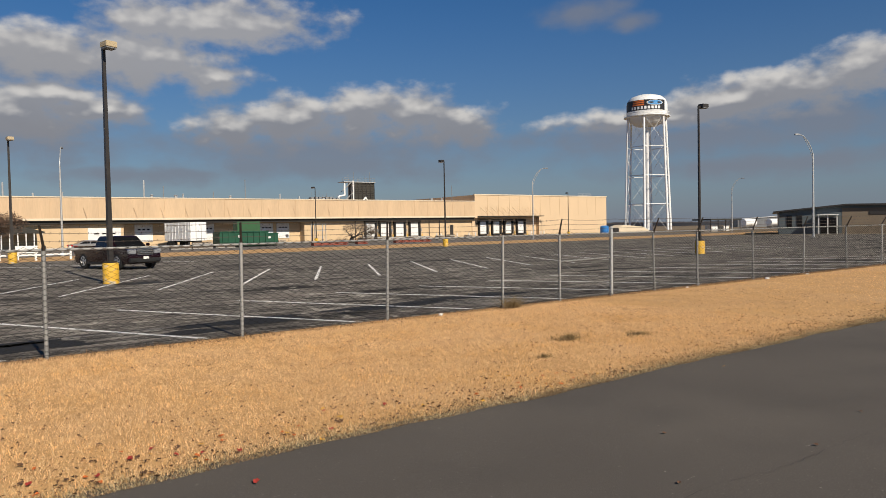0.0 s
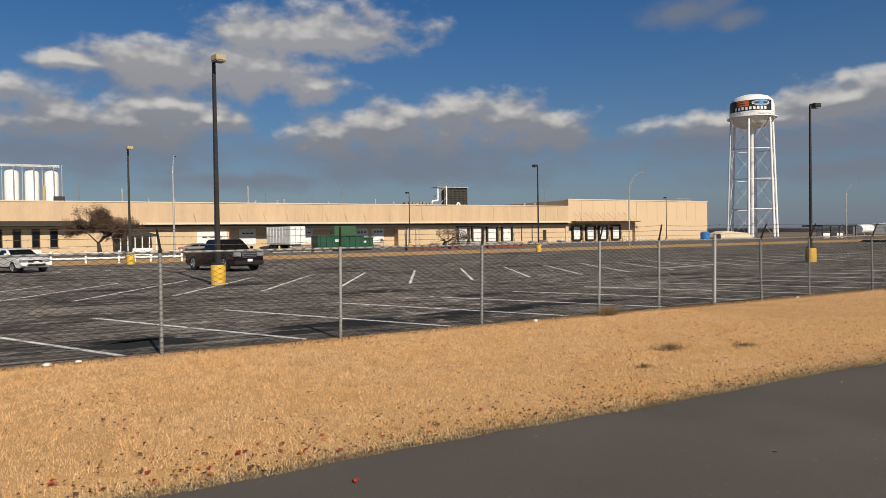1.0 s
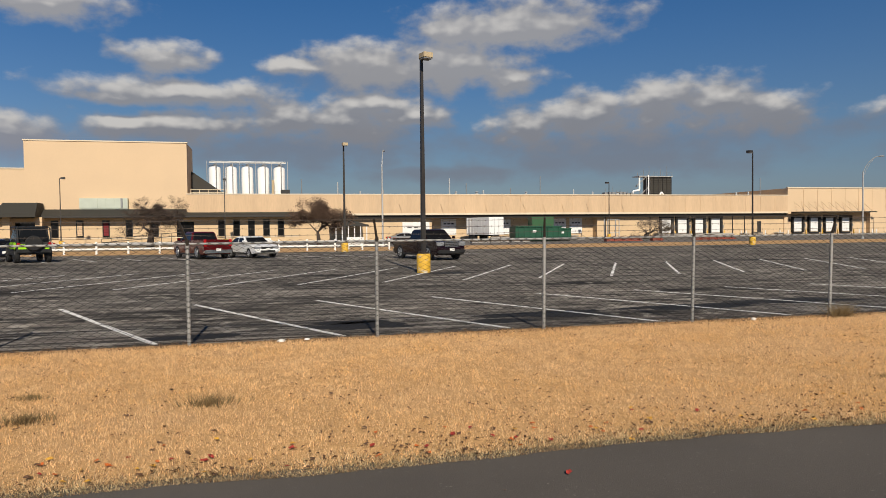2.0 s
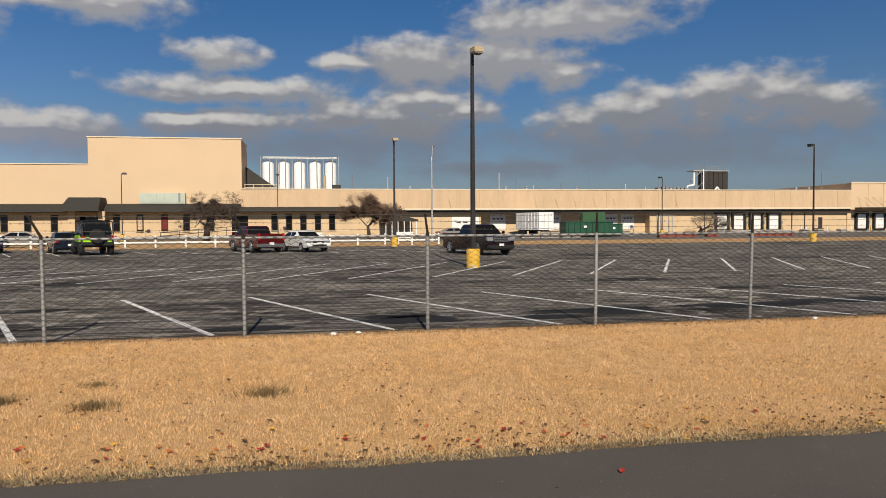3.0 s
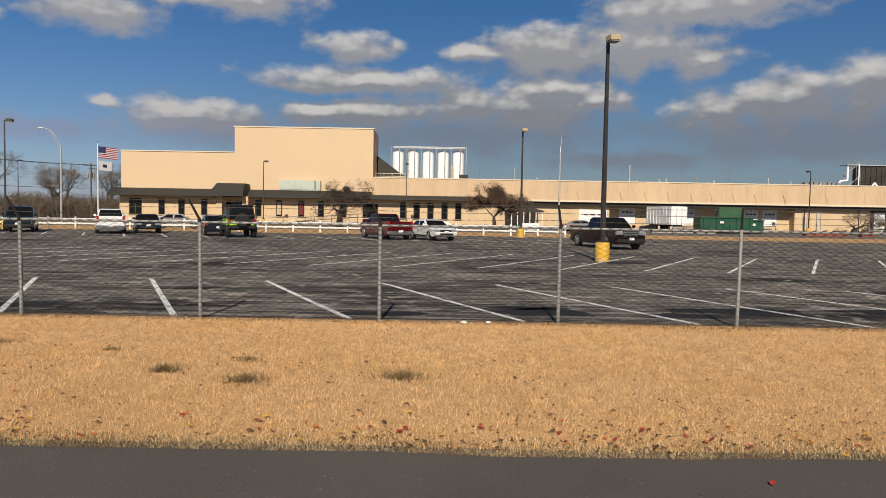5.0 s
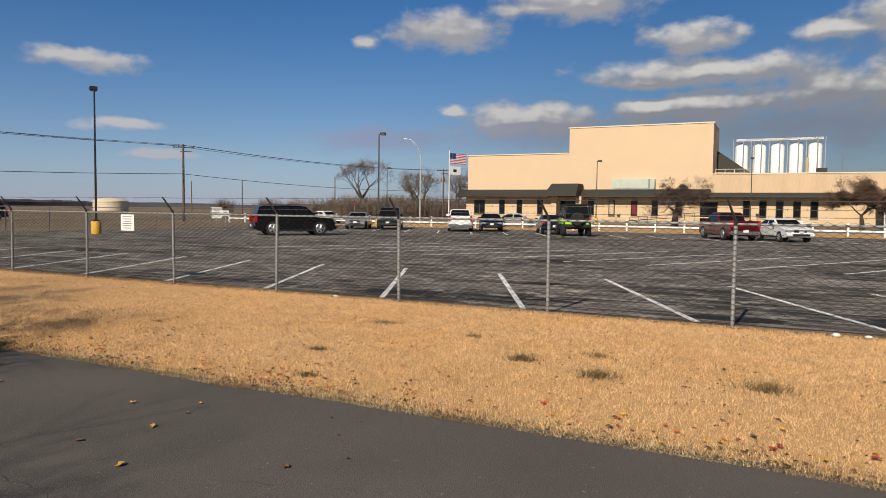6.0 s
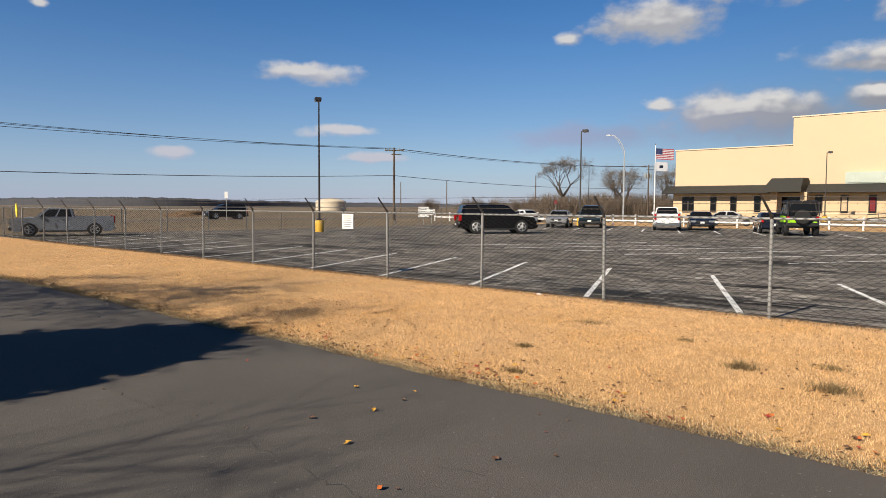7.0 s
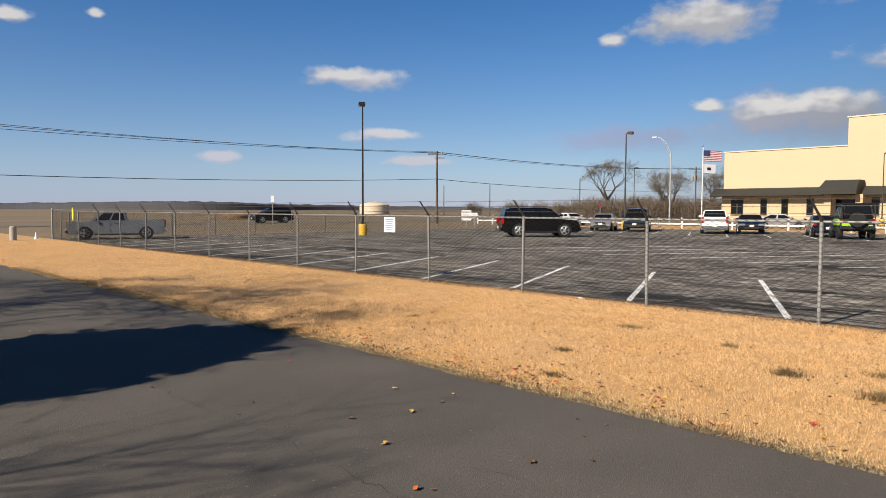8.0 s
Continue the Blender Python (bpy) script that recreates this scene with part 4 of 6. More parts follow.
# ---- painted stall lines ----
def stall_lines():
    def line(x, y, dx, dy, length, w=0.11):
        bm = bmesh.new()
        box(bm, (0, 0, 0), (w, length, 0.004))
        ob = single("stall_line", bm, M["line"], "worn white painted stall line", "road marking", "stall lines", "structure")
        ob.matrix_basis = pose(x + dx * length / 2, y + dy * length / 2, 0.004, 0, 0, -math.degrees(math.atan2(dx, dy)))
    d = Vector((-0.43, 0.905)).normalized()
    for i in range(-13, 14):
        line(-0.53 + i * 2.96, 11.55, d.x, d.y, 6.9)
    d2 = Vector((0.48, 0.877)).normalized()
    for i in range(-10, 16):
        line(4.9 + i * 2.83, 23.4, d2.x, d2.y, 10.2)
    for i in range(-14, 6):
        line(-0.5 + i * 2.83, 46.6, d.x, d.y, 6.6)


stall_lines()


# ---- vehicles ----
def paint(name, colour, metal=0.0, rough=0.2):
    m = mat(name, colour, rough, metal, vary=0.06, scale=1.5, bump=0, coat=0.25)
    m.node_tree.nodes["Principled BSDF"].inputs["Specular IOR Level"].default_value = 0.3
    return m


def arch(cx, r, n=7):
    return [(cx + r * math.cos(math.pi * i / n), 0.30 + r * math.sin(math.pi * i / n) * 1.02) for i in range(n + 1)]


def vehicle(name, label, category, size, deck, cabin, wheels, wheel_r, body_mat, at, bed=None, rack=False, trim=None, grille="black_plastic", rim="rim", lift=0.0):
    """x runs forward. deck: upper outline of the lower body from the tail to the nose; cabin: (x, z) from rear foot over the roof to the windscreen foot."""
    L, W, H = size
    t = thing(name, label, category, "parked vehicles", at)
    trim = trim or body_mat
    x0, x1 = -L / 2, L / 2

    def body(b):
        low = 0.30 + lift
        shift = lambda pts: [(x, z + lift) for x, z in pts]
        outline = [(x0 + 0.05, low + 0.12)] + list(deck) + [(x1 - 0.05, low + 0.10), (x1 - 0.2, low)]
        for cx in (wheels[1], wheels[0]):
            outline += [(cx + wheel_r * 1.2, low)] + shift(arch(cx, wheel_r * 1.15)) + [(cx - wheel_r * 1.2, low)]
        outline += [(x0 + 0.2, low)]
        a, c = slab(b, outline, -W / 2, W / 2)
        for v in b.verts:
            k = max(0.0, abs(v.co.x) - L / 2 + 0.55) / 0.55
            v.co.y *= 1 - 0.10 * k * k - (0.05 if v.co.z < low + 0.02 else 0.0) - 0.03 * max(0.0, v.co.z - 0.75)
    shell = quick("body", body, body_mat, t, bevel=0.05, smooth=True)

    zs = [z for _, z in cabin]
    zlo, zhi = min(zs), max(zs)

    def side_y(z):
        return W / 2 * (0.93 - 0.17 * (z - zlo) / (zhi - zlo))

    def top(b):
        slab(b, cabin, -1, 1)
        for v in b.verts:
            v.co.y *= side_y(v.co.z)
    quick("cabin", top, body_mat, t, bevel=0.06, smooth=True)
    # glass: side panes between pillars, windscreen and rear window
    xr0, xr1 = cabin[0][0], cabin[-1][0]
    rr, rf = cabin[1], cabin[-2]
    lo, hi = zlo + 0.10, zhi - 0.10
    lerp = lambda a, b2, s: a + (b2 - a) * s
    back = lambda z: lerp(cabin[0][0], rr[0], (z - cabin[0][1]) / max(0.01, rr[1] - cabin[0][1]))
    front = lambda z: lerp(cabin[-1][0], rf[0], (z - cabin[-1][1]) / max(0.01, rf[1] - cabin[-1][1]))
    n = 3 if category in ("suv", "off-roader") else 2
    for s in (-1, 1):
        for i in range(n):
            f0, f1 = (i + 0.06) / n, (i + 0.94) / n
            def pane(b):
                vs = []
                for f, z in ((f0, lo), (f1, lo), (f1, hi), (f0, hi)):
                    m0, m1 = back(z) + 0.10, front(z) - 0.12
                    vs.append(b.verts.new((lerp(m0, m1, f), s * (side_y(z) + 0.012), z)))
                inner = [b.verts.new((v.co.x, v.co.y - s * 0.03, v.co.z)) for v in vs]
                b.faces.new(vs)
                b.faces.new(inner[::-1])
                for q in range(4):
                    b.faces.new((vs[q], vs[(q + 1) % 4], inner[(q + 1) % 4], inner[q]))
            quick("side_window", pane, M["glass"], t, "dark car window")
    for name2, fn, sign in (("windscreen", front, 1), ("rear_window", back, -1)):
        def screen(b):
            vs = []
            for s, z in ((-1, lo - 0.02), (1, lo - 0.02), (1, hi + 0.03), (-1, hi + 0.03)):
                vs.append(b.verts.new((fn(z) + sign * 0.02, s * (side_y(z) - 0.09), z)))
            inner = [b.verts.new((v.co.x - sign * 0.05, v.co.y, v.co.z)) for v in vs]
            b.faces.new(vs)
            b.faces.new(inner[::-1])
            for q in range(4):
                b.faces.new((vs[q], vs[(q + 1) % 4], inner[(q + 1) % 4], inner[q]))
        quick(name2, screen, M["glass"], t, "dark car glass")
    if bed:
        b0, b1, z0, z1 = bed
        for s in (-1, 1):
            boxpart("bed_side", ((b0 + b1) / 2, s * (W / 2 * 0.965 - 0.06), (z0 + z1) / 2), (b1 - b0, 0.10, z1 - z0), body_mat, t, bevel=0.02)
        boxpart("tailgate", (b0 + 0.05, 0, (z0 + z1) / 2), (0.09, W * 0.9, z1 - z0), body_mat, t, bevel=0.02)
        boxpart("bed_front", (b1 - 0.03, 0, (z0 + z1) / 2), (0.06, W * 0.9, z1 - z0), body_mat, t)
    # lamps, bumpers, grille, plate area, mirrors, handles
    nose, tailz = deck[-1][1], deck[0][1]
    high = category in ("pickup truck", "suv", "off-roader")
    fz, rz = (0.95, 1.06) if high else (0.70, 0.86)
    tail_h = 0.46 if high and category != "off-roader" else 0.17
    fx = x1 - (0.05 if high else 0.12)
    for s in (-1, 1):
        boxpart("headlight", (fx, s * W * 0.355, fz), (0.2, 0.42, 0.24 if high else 0.15), M["lamp_lens"], t, "clear headlight", bevel=0.03)
        boxpart("tail_light", (x0 + 0.04, s * W * 0.425, rz), (0.2, 0.16, tail_h), M["red_lens"], t, "red tail light", bevel=0.02)
        boxpart("mirror", (cabin[-1][0] - 0.25, s * (W / 2 + 0.07), zlo + 0.16), (0.12, 0.2, 0.16), body_mat, t, bevel=0.03)
        for i in range(2 if L > 4.5 else 1):
            boxpart("door_handle", (lerp(back(lo), front(lo), 0.35 + 0.42 * i) - 0.1, s * (W / 2 * 0.975 + 0.01), zlo - 0.10), (0.2, 0.04, 0.04), trim, t)
        quick("door_seam", lambda b: box(b, ((back(lo) + front(lo)) / 2, s * (W / 2 * 0.985 + 0.004), 0.5 + lift + (zlo - 0.5 - lift) / 2), (0.012, 0.02, zlo - 0.55 - lift)), M["black"], t)
    boxpart("grille", (fx + 0.03, 0, fz - 0.02), (0.16, W * 0.44, 0.32 if high else 0.16), M[grille], t, bevel=0.02)
    for k in range(3):
        boxpart("grille_slot", (fx + 0.115, 0, fz - 0.12 + k * (0.1 if high else 0.05)), (0.012, W * 0.41, 0.04 if high else 0.025), M["black_plastic"], t)
    boxpart("number_plate", (x1 + 0.105, 0, 0.62 + lift), (0.02, 0.30, 0.14), M["white_paint"], t)
    for s in (-1, 1):
        boxpart("sill", (0, s * (W / 2 - 0.06), 0.33 + lift), (L * 0.46, 0.1, 0.1), M["black_plastic"], t)
    boxpart("front_bumper", (x1 - 0.02, 0, 0.50 + lift), (0.24, W * 0.9, 0.22), trim, t, bevel=0.05)
    boxpart("air_intake", (x1 + 0.085, 0, 0.47 + lift), (0.06, W * 0.55, 0.12), M["black_plastic"], t)
    boxpart("rear_bumper", (x0 + 0.0, 0, 0.50 + lift), (0.22, W * 0.92, 0.22), trim if category != "pickup truck" else M["chrome"], t, bevel=0.04)
    boxpart("plate", (x0 - 0.115, 0, 0.62 + lift), (0.02, 0.32, 0.16), M["white_paint"], t)
    # wheels
    for cx in wheels:
        for s in (-1, 1):
            y = s * (W / 2 - 0.11)
            def tyre(b):
                lathe(b, [(wheel_r * 0.62, -0.11), (wheel_r * 0.95, -0.115), (wheel_r, -0.08), (wheel_r, 0.08), (wheel_r * 0.95, 0.115), (wheel_r * 0.62, 0.11)], 22)
                for v in b.verts:
                    v.co = Vector((cx + v.co.x, y + v.co.z, wheel_r + v.co.y))
            w = quick("wheel", tyre, M["black"], t, "black rubber tyre", smooth=True)
            def rim_(b):
                for q in range(5):
                    a = 2 * math.pi * q / 5
                    tube(b, (cx, y + s * 0.10, wheel_r), (cx + wheel_r * 0.58 * math.cos(a), y + s * 0.11, wheel_r + wheel_r * 0.58 * math.sin(a)), wheel_r * 0.13, wheel_r * 0.10, 6)
                for q in range(14):
                    a, c = 2 * math.pi * q / 14, 2 * math.pi * (q + 1) / 14
                    r = wheel_r * 0.60
                    tube(b, (cx + r * math.cos(a), y + s * 0.11, wheel_r + r * math.sin(a)), (cx + r * math.cos(c), y + s * 0.11, wheel_r + r * math.sin(c)), wheel_r * 0.06, n=5)
            quick("rim", rim_, M[rim], w, "silver alloy rim" if rim == "rim" else "dark rim")
    if rack:
        for s in (-1, 1):
            quick("roof_rail", lambda b: tube(b, (rr[0] + 0.2, s * side_y(zhi) * 0.86, zhi + 0.06), (rf[0] - 0.2, s * side_y(zhi) * 0.86, zhi + 0.06), 0.025, n=6), M["black_plastic"], t)
    return t


def heading(x, y, hx, hy, z=0.0):
    return pose(x, y, z, 0, 0, math.degrees(math.atan2(hy, hx)))


S = (-0.43, 0.9)
maroon, red = paint("dark_maroon_paint", (0.012, 0.0025, 0.003)), paint("red_paint", (0.072, 0.0035, 0.005))
white_car, black_car = paint("white_car_paint", (0.74, 0.74, 0.73), 0.0), paint("black_car_paint", (0.004, 0.004, 0.0045), 0.0, 0.16)
navy, silver = paint("navy_paint", (0.009, 0.013, 0.026)), paint("silver_paint", (0.34, 0.34, 0.34), 0.4)
teal, grey_blue = paint("dark_teal_paint", (0.010, 0.022, 0.032)), paint("grey_blue_paint", (0.23, 0.25, 0.28), 0.2)
lime = paint("lime_green_paint", (0.30, 0.62, 0.02), 0.0)

PICKUP_DECK = [(-2.88, 0.84), (0.42, 0.90), (1.25, 1.19), (2.35, 1.15), (2.74, 1.06), (2.88, 0.76)]
PICKUP_CAB = [(-0.66, 1.14), (-0.50, 1.72), (-0.34, 1.79), (0.66, 1.80), (0.86, 1.76), (1.60, 1.14)]
SEDAN_DECK = [(-2.32, 0.62), (-2.30, 0.98), (-1.95, 1.02), (-1.1, 1.0), (1.0, 0.97), (1.9, 0.86), (2.25, 0.70), (2.34, 0.52)]
SEDAN_CAB = [(-1.85, 0.98), (-0.98, 1.40), (-0.65, 1.45), (0.05, 1.45), (0.30, 1.41), (1.12, 0.95)]
SUV_DECK = [(-2.54, 0.66), (-2.54, 1.08), (-2.35, 1.14), (1.1, 1.17), (2.10, 1.12), (2.44, 1.00), (2.56, 0.74)]
SUV_CAB = [(-2.48, 1.10), (-2.26, 1.76), (-2.02, 1.86), (-0.6, 1.90), (0.35, 1.87), (0.66, 1.80), (1.52, 1.10)]


def pickup(label, p, at, trim=None, **kw):
    t = vehicle("pickup_truck", label, "pickup truck", (5.76, 2.0, 1.8), PICKUP_DECK, PICKUP_CAB, (-1.75, 1.85), 0.43, p, at, bed=(-2.86, -0.64, 0.80, 1.26), trim=trim, **kw)
    boxpart("cabin_lower", (0.45, 0, 0.95), (2.2, 1.9, 0.44), p, t, bevel=0.03)
    return t


def sedan(label, p, at, **kw):
    return vehicle("car", label, "car", (4.68, 1.84, 1.45), SEDAN_DECK, SEDAN_CAB, (-1.42, 1.43), 0.33, p, at, **kw)


def suv(label, p, at, **kw):
    return vehicle("suv", label, "suv", (5.1, 2.0, 1.89), SUV_DECK, SUV_CAB, (-1.47, 1.52), 0.45, p, at, rack=True, **kw)


pickup("dark maroon pickup truck with chrome trim on worn asphalt", maroon, heading(7.75, 41.7, 0.27, -0.96), trim=M["black_plastic"], grille="chrome")
pickup("red pickup truck parked beside a white sedan", red, heading(-6.1, 50.4, *S))
sedan("white sedan parked with its nose outward", white_car, heading(-2.75, 49.7, -S[0], -S[1]))
suv("black full-size suv with silver wheels", black_car, heading(-31.0, 36.0, 0.62, 0.78))
pickup("white pickup truck parked facing the factory", white_car, heading(-27.0, 52.8, *S), trim=M["chrome"])
sedan("dark navy sedan parked with its nose outward", navy, heading(-25.0, 54.6, -S[0], -S[1]))
vehicle("suv", "dark teal suv with a black front", "suv", (4.9, 1.95, 1.85), SUV_DECK, SUV_CAB, (-1.45, 1.45), 0.41, teal, heading(-33.6, 52.6, -S[0], -S[1]), trim=M["black_plastic"])
sedan("silver sedan parked with its nose outward", silver, heading(-36.2, 51.6, -S[0], -S[1]))
sedan("dark blue car parked beside a green off-roader", navy, heading(-18.9, 51.9, *S))
pickup("grey-blue compact pickup truck behind the fence", grey_blue, heading(-44.6, 14.3, -0.33, -0.94) @ Matrix.Diagonal((0.88, 0.86, 0.87, 1)), trim=M["black_plastic"], rim="grey_steel")
suv("dark suv on the far road", black_car, heading(-82.5, 46.5, -0.2, -0.97, -0.03))
sedan("white car parked behind the rail fence", white_car, heading(-22.5, 68.5, -0.9, 0.3, 0.0))
sedan("pale car parked behind the rail fence", silver, heading(-28.0, 69.0, 0.9, 0.3, 0.0))
sedan("white car parked near the office entrance", white_car, heading(-53.0, 70, 0.9, -0.3, -0.06))
sedan("grey car parked beyond the lawn", silver, heading(15.5, 88.5, 1, 0.1, -0.02))


def off_roader():
    deck = [(-1.75, 0.75), (-1.72, 1.18), (0.3, 1.18), (1.55, 1.12), (1.85, 1.0), (1.86, 0.8)]
    cab = [(-1.70, 1.16), (-1.66, 1.90), (-1.5, 1.96), (0.15, 1.94), (0.30, 1.88), (0.62, 1.16)]
    t = vehicle("off_roader", "black and lime green off-roader on big tyres", "off-roader", (3.75, 1.75, 1.96), deck, cab, (-1.2, 1.22), 0.50, M["black_plastic"], heading(-16.3, 48.9, *S) @ Matrix.Diagonal((1.12, 1.12, 1.08, 1)), rim="black_plastic", lift=0.18)
    boxpart("fender_panel", (-1.05, 0.90, 0.98), (1.5, 0.10, 0.40), lime, t, "bright lime green panel", bevel=0.04)
    boxpart("rear_panel", (-1.90, -0.6, 0.80), (0.06, 0.22, 0.12), lime, t, "bright lime green panel", bevel=0.02)
    boxpart("rear_panel", (-1.90, 0.52, 0.92), (0.06, 0.5, 0.3), lime, t, "bright lime green panel", bevel=0.02)
    def spare(b):
        lathe(b, [(0.2, -0.13), (0.38, -0.13), (0.42, -0.08), (0.42, 0.08), (0.38, 0.13), (0.2, 0.13)], 20)
        for v in b.verts:
            v.co = Vector((-2.06 + v.co.z, 0.05 + v.co.x, 1.12 + v.co.y))
    quick("spare_wheel", spare, M["black"], t, smooth=True)
    quick("roof_rack", lambda b: [tube(b, (-1.6, y, 2.06), (0.2, y, 2.06), 0.025, n=5) for y in (-0.7, -0.35, 0, 0.35, 0.7)] + [tube(b, (x, -0.7, 2.0), (x, 0.7, 2.0), 0.03, n=5) for x in (-1.6, -0.7, 0.2)], M["black_plastic"], t)
    quick("roll_cage", lambda b: [path_tube(b, [(-2.0, y, 1.2), (-1.75, y, 1.98), (0.2, y, 2.0)], 0.035) for y in (-0.78, 0.78)], M["black_plastic"], t)


off_roader()


# ---- docks: trailer, compactors, clutter ----
def trailer():
    t = thing("trailer", "white box trailer backed up to a loading dock", "trailer", at=heading(31.0, 104.2, 0.2, -0.98))
    boxpart("box", (0, 0, 2.25), (7.4, 2.5, 2.65), M["tank_white"], t, bevel=0.03)
    for i in range(8):
        for s in (-1, 1):
            boxpart("rib", (-3.3 + i * 0.94, s * 1.27, 2.25), (0.06, 0.04, 2.55), M["tank_white"], t)
    boxpart("frame", (0, 0, 0.82), (7.2, 1.1, 0.2), M["black"], t)
    for x in (-2.6, -1.4):
        for s in (-1, 1):
            def wheel(b):
                tube(b, (x, s * 0.75, 0.48), (x, s * 1.2, 0.48), 0.5, n=16)
            quick("wheel", wheel, M["black"], t)
    for s in (-1, 1):
        boxpart("landing_leg", (2.4, s * 0.8, 0.36), (0.14, 0.14, 0.76), M["grey_steel"], t)
        boxpart("door_bar", (3.73, s * 0.4, 2.2), (0.05, 0.05, 2.5), M["galv_bright"], t)


trailer()


def compactor(x, y, w, h, d, label, material, hood=0.0):
    t = thing("compactor", label, "waste container", "green waste containers", at=pose(x, y, -0.02, 0, 0, 2))
    boxpart("body", (0, 0, h / 2 + 0.12), (w, d, h - 0.1), material, t, bevel=0.06)
    n = int(w / 0.8)
    for i in range(n):
        boxpart("rib", (-w / 2 + (i + 0.5) * w / n, -d / 2 - 0.05, h / 2 + 0.12), (0.12, 0.12, h - 0.25), material, t)
    boxpart("top_rail", (0, -d / 2 - 0.04, h + 0.02), (w + 0.06, 0.14, 0.14), material, t)
    boxpart("skid", (0, 0, 0.06), (w - 0.2, d - 0.4, 0.14), M["black"], t)
    boxpart("notice", (-w * 0.1, -d / 2 - 0.125, h * 0.7), (0.5, 0.02, 0.3), M["white_paint"], t)
    if hood:
        boxpart("hood", (w * 0.1, 0.2, h + hood / 2), (w * 0.55, d * 0.7, hood), M["green_light"], t, "faded green hopper", bevel=0.04)
        boxpart("hopper_mouth", (0.1, -d * 0.16, h + hood * 0.55), (0.7, 0.1, hood * 0.7), M["black"], t)
    return t


compactor(34.6, 92, 6.9, 2.05, 2.4, "dark green steel roll-off waste container", M["green"])
compactor(36.5, 96.0, 6.2, 2.0, 2.2, "green waste compactor with a tall faded hopper", M["green"], 1.5)
compactor(39.4, 94.5, 2.4, 1.75, 2.2, "small dark green waste container", M["green"])


def clutter():
    rust = mat("faded_red_steel", (0.26, 0.06, 0.035), 0.8, vary=0.25, scale=2)
    rng = random.Random(8)
    for x, y, w in ((44, 84, 5.2), (49.5, 85, 1.6), (59, 86, 6.5)):
        t = thing("steel_rack", "stacked faded red steel racking on the ground", "rack", "red racks", at=pose(x, y, -0.02))
        for k in range(3):
            boxpart("beam", (0, 0.3 * k, 0.1 + 0.18 * k), (w, 0.12, 0.12), rust, t)
        for i in range(int(w / 1.2) + 1):
            boxpart("upright", (-w / 2 + i * 1.2, 0.3, 0.32), (0.1, 0.8, 0.66), rust, t)
    for i in range(22):
        x = 42 + rng.random() * 40 if i < 16 else 25 + 1.4 * (i - 16)
        y = 100 + rng.random() * 6 if i < 16 else 89 + rng.random()
        t = thing("pallet_stack", "stack of weathered wooden pallets in the yard", "pallets", "pallet stacks", at=pose(x, y, -0.02, 0, 0, rng.uniform(-10, 10)))
        n = rng.randint(2, 6)
        for k in range(n):
            boxpart("pallet", (rng.uniform(-0.05, 0.05), 0, 0.07 + k * 0.15), (1.2, 1.0, 0.12), M["wood_pole"] if k % 2 else M["concrete"], t)
    for i, x in enumerate((62.5, 63.4, 78.6, 79.6, 83.5, 86.5, 88.2, 103.5, 106.4, 107.3)):
        t = thing("bollard", "white painted steel bollard before the dock", "bollard", "dock bollards", at=pose(x, 106.5, -0.02))
        quick("post", lambda b: tube(b, (0, 0, 0), (0, 0, 1.1), 0.09, n=10), M["white_paint"], t)
    s = thing("steel_scaffold", "white steel frame standing before the dock wall", "frame", at=pose(52.5, 104, -0.02))
    for x in (-1.0, 1.0):
        for y in (-0.6, 0.6):
            boxpart("upright", (x, y, 1.6), (0.1, 0.1, 3.2), M["galv_bright"], s)
    for z in (1.0, 2.1, 3.15):
        boxpart("crossbar", (0, -0.6, z), (2.1, 0.08, 0.08), M["galv_bright"], s)
    b = thing("blue_barrel", "blue plastic tank beside the factory corner", "tank", at=pose(126.5, 106, -0.02))
    quick("shell", lambda q: lathe(q, [(1.0, 0.0), (1.0, 1.7), (0.6, 1.95)], 18), mat("blue_plastic", (0.02, 0.16, 0.45), 0.5), b, smooth=True)
    # office handrail ramp and small sign
    r = thing("ramp_handrail", "dark steel ramp handrail before the office wall", "handrail")
    quick("rail", lambda q: [tube(q, (-24, 106, 0.45 + z), (-13.5, 106, 1.3 + z), 0.05, n=5) for z in (0.0, 0.5)] + [tube(q, (-24 + i * 1.3, 106, -0.05), (-24 + i * 1.3, 106, 0.95 + i * 0.105), 0.04, n=5) for i in range(9)], M["bronze"], r)
    boxpart("ramp", (-18.8, 106.8, 0.2), (10.5, 1.3, 0.5), M["concrete"], r)
    a = thing("walkway_awning", "pale fabric walkway awning beside the office", "awning", at=pose(10.2, 105.5, 0))
    for i in range(6):
        boxpart("post", (-2.2 + i * 0.9, -2.5, 1.2), (0.12, 0.12, 2.5), M["white_paint"], a)
    quick("cover", lambda q: [slab(q, [(-2.6, 2.4), (-2.6, 2.6), (-0.4, 3.4), (2.6, 2.6), (2.6, 2.4)], -2.6, 4.4)], M["roof_brown"], a)
    for x, y, z in ((-2.2, 66, 0), (6.3, 66, 0)):
        g = thing("lawn_sign", "small white sign board on the lawn", "sign", "lawn signs", at=pose(x, y, 0))
        boxpart("board", (0, 0, 0.85), (1.6, 0.08, 0.6), M["white_paint"], g)
        for s in (-0.6, 0.6):
            boxpart("leg", (s, 0.02, 0.3), (0.08, 0.06, 0.7), M["white_paint"], g)


clutter()


